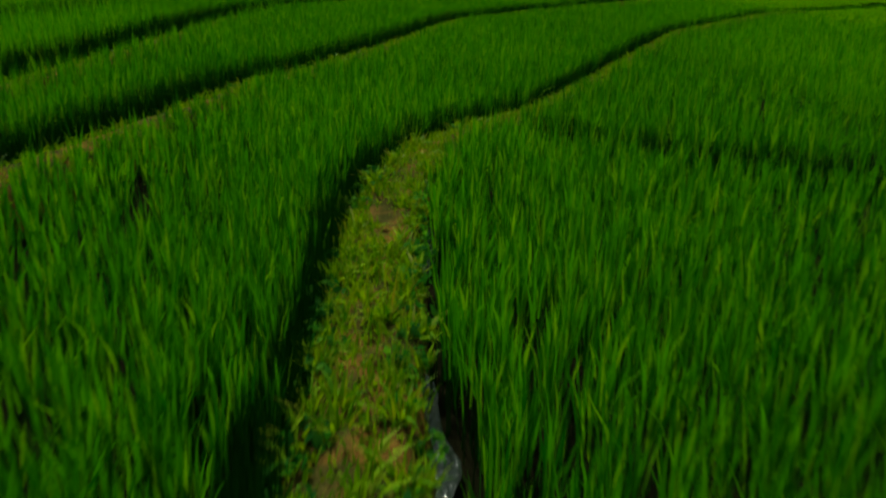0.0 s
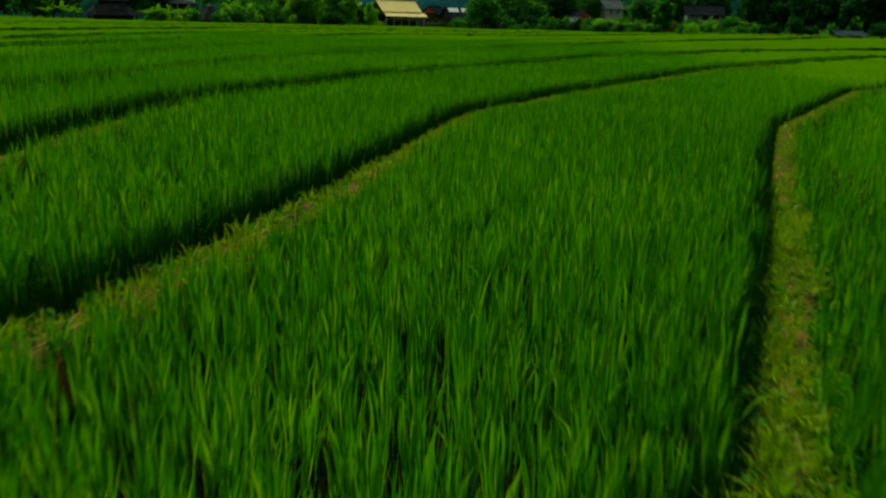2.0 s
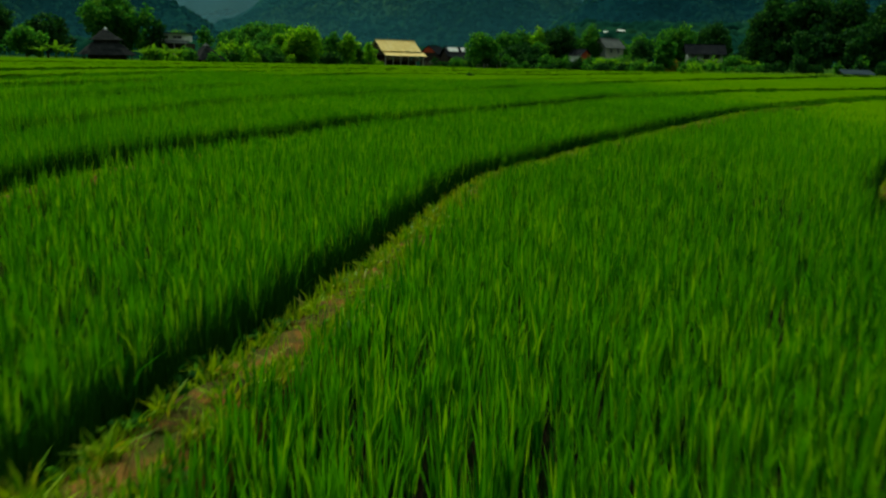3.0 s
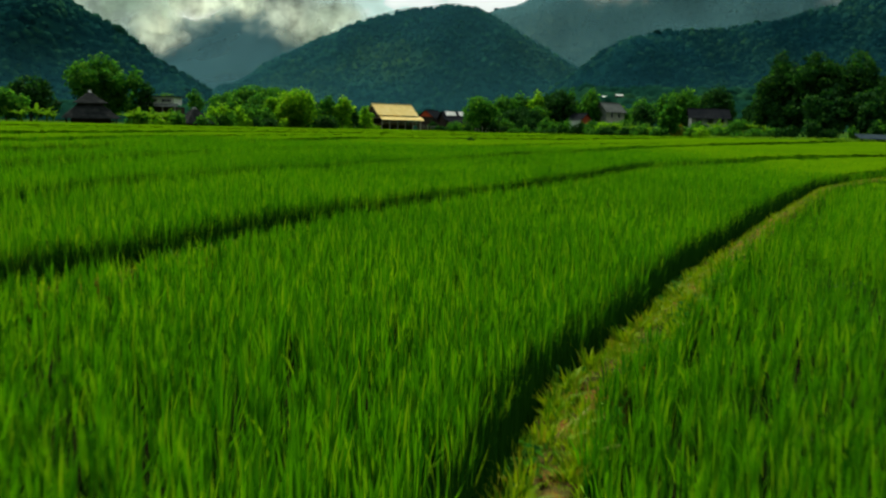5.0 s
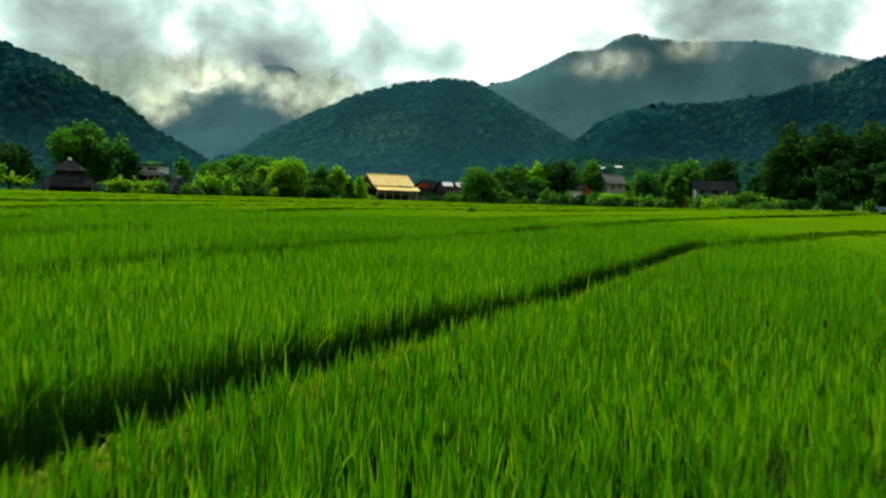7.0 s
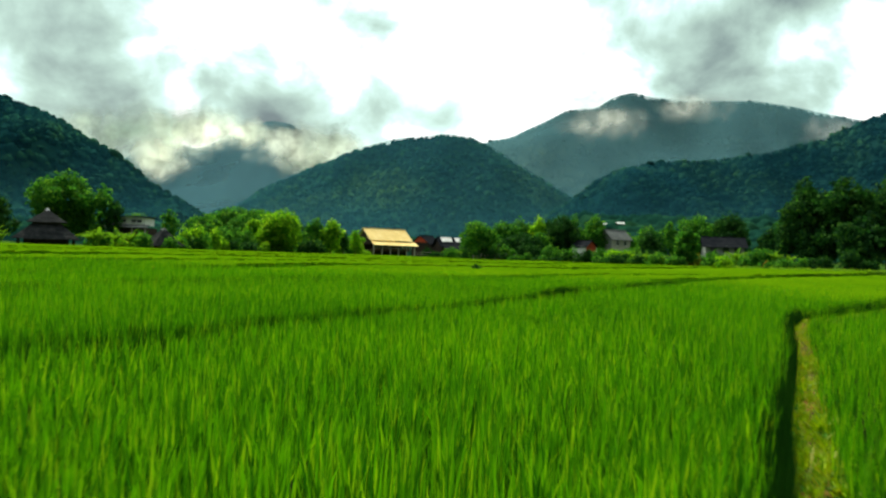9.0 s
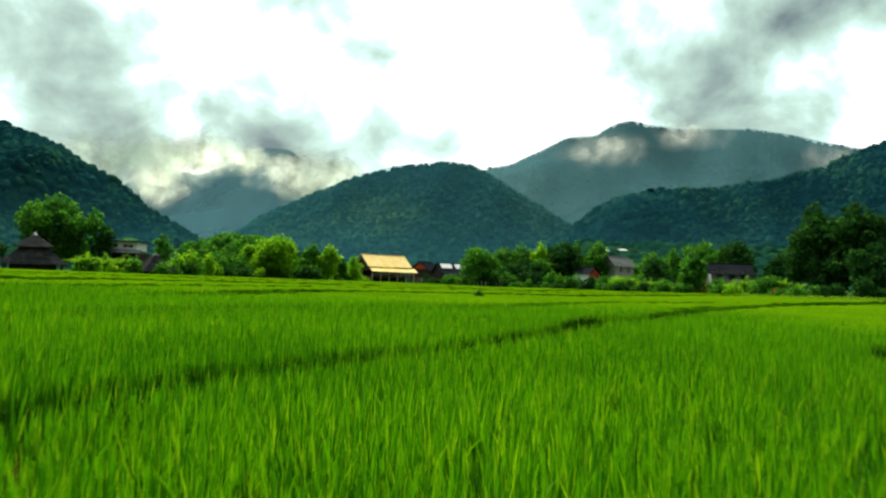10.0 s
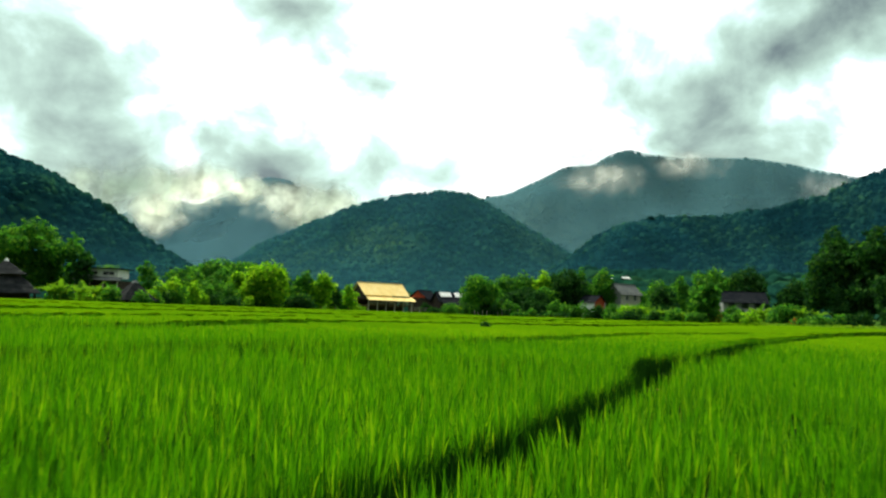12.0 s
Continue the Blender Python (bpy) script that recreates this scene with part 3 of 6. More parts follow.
def make_rice():
    rng = np.random.default_rng(11)
    sets, stems = {}, []
    for b, (d0, d1, dens, per, width, segs, hw, ylast) in enumerate(RICE_BANDS):
        y0 = -6
        pitch = 1 / math.sqrt(dens)
        x, y = (q.ravel() for q in np.meshgrid(np.arange(-hw, hw, pitch) + 0.3, np.arange(y0, ylast, pitch), indexing="ij"))
        count = len(x)
        x, y = x + rng.uniform(-0.42, 0.42, count) * pitch, y + rng.uniform(-0.42, 0.42, count) * pitch
        d = near_away(x, y) * rng.uniform(0.88, 1.12, count)
        ok = (d >= d0) & (d < d1) & clear_of_bunds(x, y) & (y < field_end(x))
        x, y = x[ok], y[ok]
        edge = np.zeros(len(x), dtype=bool)
        for k in range(len(BUNDS)):
            e = -bund_away(k, x, y) - half(k, y) - gap(k, y)
            edge |= (e > 0.12) & (e < 0.5)
        jx, jy = rng.normal(0, 0.07, (2, int(edge.sum())))
        ex, ey = np.concatenate([x, x[edge] + jx]), np.concatenate([y, y[edge] + jy])
        ok = clear_of_bunds(ex, ey)
        x, y = ex[ok], ey[ok]
        fld = field_of(x, y)
        if b < 5:
            rim = np.zeros(len(x), dtype=bool)
            for k in range(5):
                a = bund_away(k, x, y)
                rim |= ((-a - half(k, y) - gap(k, y) > 0) & (-a - half(k, y) - gap(k, y) < 0.5)) | ((a - half(k, y) > 0) & (a - half(k, y) < 0.2))
            per_s = np.where(rim, (18, 11, 7, 5, 3)[b], (8, 4, 0, 0, 0)[b])
            sx, sy = np.repeat(x, per_s), np.repeat(y, per_s)
            m = len(sx)
            sx, sy = sx + rng.normal(0, 0.05, m), sy + rng.normal(0, 0.05, m)
            stems.append(blade_mesh("s", sx, sy, ground_z(sx, sy) - 0.02, rng.uniform(0.2, 0.40, m), np.full(m, width * 1.1), np.abs(rng.normal(0.06, 0.05, m)), rng.uniform(0, 6.28, m), rng.uniform(0, 3.14, m), 1, M_STEM_SHADE))
        tall = np.array([noise.noise((a * 0.35, c * 0.35, 4.0)) for a, c in zip(x, y)]) if len(x) < 90000 else np.sin(x * 0.9) * np.cos(y * 0.7)
        tall = np.array(STAND)[fld] + 0.045 * tall + rng.normal(0, 0.028, len(x))
        for k in range(len(LEVELS)):
            m = fld == k
            n = int(m.sum())
            if not n:
                continue
            X, Y, Z = (np.repeat(q, per) for q in (x[m], y[m], ground_z(x[m], y[m])))
            H = np.repeat(tall[m], per) * rng.uniform(0.74, 1.10, n * per) * np.where(rng.random(n * per) < 0.008, 1.28, 1.0)
            r = rng.uniform(0, 0.05, n * per) if b < 4 else rng.uniform(0, 0.25, n * per)
            a = rng.uniform(0, 2 * np.pi, n * per)
            lean = np.abs(rng.normal(0.10, 0.08, n * per)) + (rng.random(n * per) < 0.07) * rng.uniform(0.12, 0.4, n * per)
            heading = a + rng.normal(0, 0.5, n * per)
            facing = rng.uniform(0, np.pi, n * per)
            wd = width * rng.uniform(0.65, 1.2, n * per)
            low = H * np.where(rng.random(n * per) < 0.86, rng.uniform(0.30, 0.70, n * per), 0.0)     # leaves spring from the stem at several heights
            lean = np.where(low > 0, lean * 1.1 + 0.02, lean)
            sets.setdefault(k, []).append(blade_mesh("rice", X + r * np.cos(a), Y + r * np.sin(a), Z - 0.02 + low, H - low, wd, lean, heading, facing, segs, M_RICE))
    for k in range(len(LEVELS)):
        sheets = canopy_mesh(k)
        if sheets:
            tagged(new("rice_canopy", join_meshes("rice_canopy", sheets, M_CANOPY)), "closed green canopy of the farther rice", "rice", "rice fields", "stuff")
    # rows of dark-coloured stems paint the shaded faces of the field edges
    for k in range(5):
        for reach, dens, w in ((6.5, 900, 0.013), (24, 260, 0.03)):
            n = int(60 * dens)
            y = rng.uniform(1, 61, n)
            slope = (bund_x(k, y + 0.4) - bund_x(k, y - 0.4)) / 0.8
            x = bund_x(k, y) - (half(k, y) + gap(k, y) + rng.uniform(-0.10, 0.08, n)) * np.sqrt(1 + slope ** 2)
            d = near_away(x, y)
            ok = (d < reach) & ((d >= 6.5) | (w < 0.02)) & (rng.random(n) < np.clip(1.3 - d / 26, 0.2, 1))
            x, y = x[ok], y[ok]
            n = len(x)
            stems.append(blade_mesh("s", x, y, ground_z(x, y) - 0.02, rng.uniform(0.28, 0.54, n), w * rng.uniform(0.8, 1.5, n), np.abs(rng.normal(0.06, 0.05, n)), rng.uniform(0, 6.28, n), rng.uniform(0, 3.14, n), 1, M_STEM_SHADE))
    for k in range(3, len(BUNDS)):      # stems coloured for shade along the steps of the farther fields
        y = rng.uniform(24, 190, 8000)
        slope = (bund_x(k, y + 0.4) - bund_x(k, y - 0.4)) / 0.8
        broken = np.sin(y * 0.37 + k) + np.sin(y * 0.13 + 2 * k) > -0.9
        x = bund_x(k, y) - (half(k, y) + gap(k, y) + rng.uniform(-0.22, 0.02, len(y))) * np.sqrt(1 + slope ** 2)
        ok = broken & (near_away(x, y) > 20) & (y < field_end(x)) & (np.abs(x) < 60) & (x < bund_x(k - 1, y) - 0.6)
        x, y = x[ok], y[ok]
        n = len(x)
        stems.append(blade_mesh("s", x, y, ground_z(x, y) - 0.02, rng.uniform(0.30, 0.50, n), rng.uniform(0.05, 0.11, n), np.abs(rng.normal(0.06, 0.05, n)), rng.uniform(0, 6.28, n), rng.uniform(-0.6, 0.6, n), 1, M_STEM_SHADE))
    n = 5000
    x = rng.uniform(-2.4, 5.5, n)
    y = 50.0 - 0.12 * (x - 4.2) + 0.38 + rng.uniform(-0.08, 0.12, n)
    ok = field_of(x, y) == 4
    x, y = x[ok], y[ok]
    n = len(x)
    stems.append(blade_mesh("s", x, y, ground_z(x, y) - 0.02, rng.uniform(0.26, 0.5, n), 0.022 * rng.uniform(0.8, 1.5, n), np.abs(rng.normal(0.06, 0.05, n)), rng.uniform(0, 6.28, n), rng.uniform(0, 3.14, n), 1, M_STEM_SHADE))
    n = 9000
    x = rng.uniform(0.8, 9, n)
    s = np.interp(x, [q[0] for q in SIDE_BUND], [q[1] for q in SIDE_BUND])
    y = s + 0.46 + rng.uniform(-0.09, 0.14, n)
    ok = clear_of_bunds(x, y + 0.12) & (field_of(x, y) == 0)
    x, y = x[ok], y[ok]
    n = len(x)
    stems.append(blade_mesh("s", x, y, ground_z(x, y) - 0.02, rng.uniform(0.26, 0.48, n), 0.016 * rng.uniform(0.8, 1.5, n), np.abs(rng.normal(0.06, 0.05, n)), rng.uniform(0, 6.28, n), rng.uniform(0, 3.14, n), 1, M_STEM_SHADE))
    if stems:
        tagged(new("shaded_rice_stems", join_meshes("shaded_rice_stems", stems, M_STEM_SHADE)), "crowded rice stems coloured dark for the shade along the field edges", "rice", kind="stuff")
    for k, meshes in sets.items():
        bm_ob = new("rice_field", join_meshes("rice_field", meshes, M_RICE))
        tagged(bm_ob, "dense field of young upright bright green rice", "rice", "rice fields", "stuff")


def join_meshes(name, meshes, mat):
    co, loops, starts, nv, nl = [], [], [], 0, 0
    for me in meshes:
        c = np.zeros(len(me.vertices) * 3, np.float32)
        me.vertices.foreach_get("co", c)
        l = np.zeros(len(me.loops), np.int32)
        me.loops.foreach_get("vertex_index", l)
        s = np.zeros(len(me.polygons), np.int32)
        me.polygons.foreach_get("loop_start", s)
        co.append(c.reshape(-1, 3))
        loops.append(l + nv)
        starts.append(s + nl)
        nv += len(c) // 3
        nl += len(l)
        bpy.data.meshes.remove(me)
    return mesh_arrays(name, np.concatenate(co), np.concatenate(loops), np.concatenate(starts), mat)


def make_bund_grass():
    rng = np.random.default_rng(5)
    sets = []
    for k in range(5):
        for dens, ya, yb, hgt, wid in ((560, 0.4, 48, (0.02, 0.07), 0.015), (150, 0.4, 48, (0.06, 0.17), 0.010), (170, 8, 80, (0.03, 0.12), 0.028)):
            n = int((yb - ya) * 1.3 * dens * (1.4 if k == 0 else 1.1 if wid < 0.02 else 1.3))
            y = rng.uniform(ya, yb, n)
            u = rng.uniform(-1.25, 1.25, n)
            patch = np.sin(y * 2.3 + k) + np.sin(y * 5.1 + 2 * u) + np.sin(u * 3.0 + y * 0.9) + rng.normal(0, 0.8, n)
            slope = (bund_x(k, y + 0.4) - bund_x(k, y - 0.4)) / 0.8
            x = bund_x(k, y) + u * half(k, y) * np.sqrt(1 + slope ** 2)
            d = near_away(x, y)
            ok = (patch > (-1.1 if wid < 0.02 else -1.8)) & (d < (6 if wid < 0.02 else 45)) & (d > (0 if wid < 0.02 else 4.5)) & (rng.random(n) < np.clip((3.0 / d) ** 1.3, 0.12, 1) if wid < 0.02 else True)
            x, y, u = x[ok], y[ok], u[ok]
            m = len(x)
            z = TOPS[k] - 0.05 * np.maximum(0, np.abs(u) - 0.9) / 0.35 * 2 + rise(x, y) - 0.005
            sets.append(blade_mesh("g", x, y, z, rng.uniform(*hgt, m), wid * rng.uniform(0.7, 1.5, m), np.abs(rng.normal(0.5, 0.35, m)), rng.uniform(0, 6.28, m), rng.uniform(0, 3.14, m), 2 if wid < 0.02 else 1, M_WEED))
    tagged(new("bund_grass", join_meshes("bund_grass", sets, M_WEED)), "short yellow-green grass and weeds on the earth bunds", "grass", kind="stuff")


# ---- hills ----
def crown_domes(x, y, cell, seed):
    """Rounded tree crowns packed over a slope: height of the canopy surface, 0 to 1."""
    best = np.zeros_like(x)
    ix, iy = np.floor(x / cell), np.floor(y / cell)
    for a in (-1, 0, 1):
        for b in (-1, 0, 1):
            cx, cy = ix + a, iy + b
            h = np.sin(cx * 127.1 + cy * 311.7 + seed) * 43758.5453
            g = np.sin(cx * 269.5 + cy * 183.3 + seed) * 43758.5453
            s = np.sin(cx * 419.2 + cy * 371.9 + seed) * 43758.5453
            h, g, s = h - np.floor(h), g - np.floor(g), s - np.floor(s)
            d2 = ((x / cell - cx - h) ** 2 + (y / cell - cy - g) ** 2) / (0.45 + 0.5 * s) ** 2
            best = np.maximum(best, np.sqrt(np.maximum(0, 1 - d2)) * (0.5 + 0.5 * s))
    return best


def crown_mesh(name, x, y, z, r, mat, seed, rings=((0.55, 0.80), (0.95, 0.30), (0.92, -0.45)), sides=5):
    """Rounded, uneven tree crowns, one small lumpy dome each, joined in one mesh."""
    rng = np.random.default_rng(seed)
    n = len(x)
    tall = rng.uniform(0.8, 1.35, n)
    a = np.arange(sides) * 2 * np.pi / sides
    rows = [np.stack([x, y, z + r * tall * rng.uniform(0.9, 1.1, n)], -1)[:, None]]
    for rr, zz in rings:
        q = rr * rng.uniform(0.70, 1.28, (n, sides)) * r[:, None]
        t = a[None] + rng.uniform(0, 6.28, n)[:, None]
        rows.append(np.stack([x[:, None] + q * np.cos(t), y[:, None] + q * np.sin(t), z[:, None] + (r * tall)[:, None] * (zz + rng.uniform(-0.16, 0.16, (n, sides)))], -1))
    co = np.concatenate(rows, 1)
    tri, quad = [], []
    for s in range(sides):
        e = (s + 1) % sides
        tri += [0, 1 + s, 1 + e]
        for k in range(len(rings) - 1):
            o = 1 + k * sides
            quad += [o + s, o + sides + s, o + sides + e, o + e]
    base = np.arange(n)[:, None] * co.shape[1]
    lt, lq = (base + np.array(tri)[None]).ravel(), (base + np.array(quad)[None]).ravel()
    starts = np.concatenate([np.arange(len(lt) // 3) * 3, len(lt) + np.arange(len(lq) // 4) * 4])
    return mesh_arrays(name, co.reshape(-1, 3), np.concatenate([lt, lq]), starts, mat, True)


def make_hill(name, label, y_ridge, skyline, foot, nu, nv, crown, mat, seed, x_seen, count, veil, thick, rings=((0.55, 0.80), (0.95, 0.30), (0.92, -0.45))):
    """A slope under a skyline of (x, z) points, clothed in tree crowns, with a tinted sheet over it for haze."""
    sx, sz = [q[0] for q in skyline], [q[1] for q in skyline]

    def slope(U, V):
        top = (np.interp(U - 6, sx, sz) + 2 * np.interp(U, sx, sz) + np.interp(U + 6, sx, sz)) / 4
        fall = np.where(V < 0, 1 - (V / 0.18) ** 2 * 0.35, (1 - np.maximum(V, 0)) ** 1.25)
        ridge = np.sin(U / foot * 9 + seed) * np.sin(V * 5 + U / foot * 4) + 0.6 * np.sin(U / foot * 23 + 2 * seed + V * 3)
        fold = 0.06 * max(sz) * (np.sin(U / foot * 5.3 + V * 2.2 + seed * 3) + 0.6 * np.sin(U / foot * 12.1 - V * 3.0 + seed))
        Z = top * fall + (ridge * 0.045 * max(sz) + fold) * np.clip(V * 3, 0, 1) * (1 - np.clip(V, 0, 1)) + 1.0
        return U + ridge * 0.02 * foot * V, y_ridge - V * foot + ridge * 0.03 * foot * np.clip(V, 0, 1), Z - 0.85 * crown

    u = np.unique(np.concatenate([np.linspace(sx[0], sx[-1], 40), np.linspace(*x_seen, nu)]))
    nu = len(u)
    v = np.concatenate([np.linspace(-0.18, 0, max(4, nv // 10), endpoint=False), np.linspace(0, 1, nv)])
    X, Y, Z = slope(*np.meshgrid(u, v, indexing="ij"))
    me = quads(name, np.stack([X, Y, Z], -1).reshape(-1, 3), grid_faces(nu, len(v)), mat, True)
    tagged(new(name, me), label, "hill", kind="structure")
    rng = np.random.default_rng(int(seed * 10))
    U = rng.uniform(*x_seen, count)
    V = np.where(rng.random(count) < 0.12, rng.uniform(-0.05, 0.01, count), rng.uniform(0.0, 0.85, count) ** 1.15)
    X, Y, Z = slope(U, V)
    stand = np.array([noise.noise((a * 0.11 / crown, b * 0.11 / crown, seed)) for a, b in zip(X, Y)])
    r = crown * rng.uniform(0.55, 1.1, count) * (1 + 0.35 * stand) * np.where(rng.random(count) < 0.06, 1.4, 1.0)
    ok = Z > 2
    X, Y, Z, r = X[ok], Y[ok], Z[ok], r[ok]
    trees = new(name.replace("hill", "hill_trees").replace("mountain", "mountain_trees"), crown_mesh("crowns", X, Y, Z + r * 0.1, r, mat, int(seed), rings))
    tagged(trees, "rounded tree crowns of the hill forest", "forest", kind="stuff")
    # distance haze is painted on by a tinted sheet just off the slope
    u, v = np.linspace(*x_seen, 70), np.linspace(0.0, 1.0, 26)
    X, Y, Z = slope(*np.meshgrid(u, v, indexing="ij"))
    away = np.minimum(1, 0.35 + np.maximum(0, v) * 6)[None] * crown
    ob = new("hill_haze_sheet", quads("hill_haze_sheet", np.stack([X, Y - 3.0 * away, Z + 1.1 * crown], -1).reshape(-1, 3), grid_faces(70, 26), veil_material("hill_haze_sheet", veil, thick, 2.0 / foot), True))
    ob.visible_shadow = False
    tagged(ob, "thin bluish sheet standing in for haze over the forested slope", "haze", kind="stuff")


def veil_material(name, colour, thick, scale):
    """Tinted sheet standing in for haze: lets most of what is behind it through, a little thicker in drifts."""
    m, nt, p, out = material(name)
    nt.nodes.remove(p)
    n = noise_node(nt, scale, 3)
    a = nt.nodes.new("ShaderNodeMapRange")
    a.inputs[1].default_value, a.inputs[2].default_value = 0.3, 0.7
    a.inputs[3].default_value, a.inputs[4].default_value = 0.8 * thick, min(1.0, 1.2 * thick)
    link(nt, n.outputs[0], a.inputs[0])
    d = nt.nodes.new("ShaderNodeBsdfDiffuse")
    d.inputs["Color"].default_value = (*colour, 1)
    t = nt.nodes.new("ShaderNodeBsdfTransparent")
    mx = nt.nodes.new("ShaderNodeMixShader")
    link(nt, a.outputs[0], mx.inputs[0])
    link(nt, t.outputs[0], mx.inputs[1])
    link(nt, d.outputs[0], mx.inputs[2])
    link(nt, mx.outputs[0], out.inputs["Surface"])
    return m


def make_hills():
    small = ((0.75, 0.62), (1.0, -0.3))
    # these colours hold cloud shade and, farther off, a paler bluish haze
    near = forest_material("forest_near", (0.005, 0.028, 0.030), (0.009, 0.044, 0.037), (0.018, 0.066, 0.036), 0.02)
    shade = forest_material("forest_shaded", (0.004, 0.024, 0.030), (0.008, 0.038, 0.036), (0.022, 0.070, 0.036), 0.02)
    mid = forest_material("forest_middle_hazy", (0.011, 0.056, 0.060), (0.020, 0.080, 0.062), (0.050, 0.122, 0.050), 0.012)
    far = forest_material("forest_far_hazy", (0.038, 0.082, 0.090), (0.048, 0.098, 0.098), (0.066, 0.116, 0.096), 0.006, 0.10, 0.5)
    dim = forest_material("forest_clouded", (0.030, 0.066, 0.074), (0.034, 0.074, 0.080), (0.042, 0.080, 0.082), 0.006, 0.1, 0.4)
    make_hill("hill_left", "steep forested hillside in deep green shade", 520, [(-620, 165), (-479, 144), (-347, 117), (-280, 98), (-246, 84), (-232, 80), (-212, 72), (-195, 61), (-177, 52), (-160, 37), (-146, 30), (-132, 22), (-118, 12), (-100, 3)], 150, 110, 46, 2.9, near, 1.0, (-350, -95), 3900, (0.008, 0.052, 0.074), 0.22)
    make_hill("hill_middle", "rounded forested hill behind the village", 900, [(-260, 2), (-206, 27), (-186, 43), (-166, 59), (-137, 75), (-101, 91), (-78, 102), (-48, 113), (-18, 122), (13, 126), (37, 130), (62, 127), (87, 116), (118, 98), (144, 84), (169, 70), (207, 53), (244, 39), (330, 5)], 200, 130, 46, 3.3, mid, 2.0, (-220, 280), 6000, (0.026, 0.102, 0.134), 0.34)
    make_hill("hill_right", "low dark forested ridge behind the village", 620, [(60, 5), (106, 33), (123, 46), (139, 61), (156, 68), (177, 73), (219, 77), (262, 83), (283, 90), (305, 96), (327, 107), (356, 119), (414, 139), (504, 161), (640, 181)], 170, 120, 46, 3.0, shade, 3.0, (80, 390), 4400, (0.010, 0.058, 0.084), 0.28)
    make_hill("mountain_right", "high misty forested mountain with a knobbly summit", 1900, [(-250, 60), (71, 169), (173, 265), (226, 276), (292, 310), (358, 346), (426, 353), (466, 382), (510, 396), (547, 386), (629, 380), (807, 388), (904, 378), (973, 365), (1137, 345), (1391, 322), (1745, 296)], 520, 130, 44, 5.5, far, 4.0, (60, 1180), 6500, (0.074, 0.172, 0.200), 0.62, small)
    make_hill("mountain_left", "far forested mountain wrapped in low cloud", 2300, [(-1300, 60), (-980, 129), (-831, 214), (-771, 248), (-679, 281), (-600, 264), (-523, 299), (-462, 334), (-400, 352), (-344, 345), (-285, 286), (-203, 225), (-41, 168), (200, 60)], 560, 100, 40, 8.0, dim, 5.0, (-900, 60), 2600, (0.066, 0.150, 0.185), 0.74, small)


CLOUDS = [  # x, y, z, width, height, thickness, grain, seed, colour
    (345, 1560, 262, 390, 120, 0.55, 2.0, 1, (0.5, 0.5, 0.46)),
    (520, 1560, 300, 300, 110, 0.45, 1.8, 2, (0.49, 0.5, 0.47)),
    (795, 1560, 270, 182, 102, 0.45, 2.0, 11, (0.47, 0.48, 0.48)),
    (-601, 1712, 212, 568, 272, 1.0, 3.2, 4, (0.44, 0.52, 0.45)),
    (-472, 1721, 237, 398, 232, 1.0, 3.0, 5, (0.59, 0.66, 0.58)),
    (-200, 1730, 197, 334, 233, 1.0, 3.2, 6, (0.48, 0.53, 0.45)),
    (-263, 1685, 212, 305, 178, 0.97, 2.6, 21, (0.54, 0.58, 0.52)),
    (-339, 1684, 229, 173, 118, 0.9, 2.4, 22, (0.72, 0.76, 0.65)),
    (-509, 1683, 160, 241, 144, 0.85, 2.6, 23, (0.56, 0.59, 0.53)),
    (-163, 1682, 213, 232, 139, 0.8, 2.6, 24, (0.45, 0.5, 0.45)),
    (-433, 1681, 232, 336, 168, 0.88, 2.6, 25, (0.62, 0.65, 0.57)),
    (-531, 1677, 182, 204, 168, 0.85, 2.4, 26, (0.6, 0.62, 0.55))]


make_ground()
make_water()
make_edge_water()
make_hills()
make_rice()
make_bund_grass()


# ---- trees, shrubs and bananas ----
def leaf_cloud(name, lobes, per_area, size, mat, seed, low=-1.0):
    """Leaves, as small folded diamonds, over the outer part of rounded lobes (x, y, z, rx, ry, rz)."""
    rng = np.random.default_rng(seed)
    cos, nrm = [], []
    for (lx, ly, lz, rx, ry, rz) in lobes:
        area = 4 * np.pi * ((rx * ry) ** 1.6 / 3 + (rx * rz) ** 1.6 / 3 + (ry * rz) ** 1.6 / 3) ** (1 / 1.6)
        n = int(area * per_area)
        d = rng.normal(size=(n, 3))
        d /= np.linalg.norm(d, axis=1, keepdims=True)
        d = d[d[:, 2] > low]
        n = len(d)
        bumpy = 1 + 0.2 * np.sin(d[:, 0] * 7 + seed) * np.sin(d[:, 1] * 6 + 2) + 0.16 * np.sin(d[:, 2] * 11 + d[:, 0] * 5 + seed * 2)
        r = (1 - np.abs(rng.normal(0, 0.22, n))) * bumpy
        cos.append(np.array([lx, ly, lz]) + d * r[:, None] * np.array([rx, ry, rz]))
        nrm.append(d)
    c, d = np.concatenate(cos), np.concatenate(nrm)
    n = len(c)
    t = d * 0.9 + rng.normal(0, 0.75, (n, 3)) + np.array([0, 0, 0.35])
    t /= np.linalg.norm(t, axis=1, keepdims=True)
    a = np.cross(t, rng.normal(size=(n, 3)))
    a /= np.linalg.norm(a, axis=1, keepdims=True)
    b = np.cross(t, a)
    s = size * rng.uniform(0.55, 1.35, n)[:, None]
    co = np.stack([c - a * s, c - b * s * 0.55 + t * s * 0.15, c + a * s - t * s * 0.2, c + b * s * 0.55 + t * s * 0.15], 1)
    f = np.arange(n)[:, None] * 4 + np.arange(4)[None]
    return quads(name, co.reshape(-1, 3), f, mat)


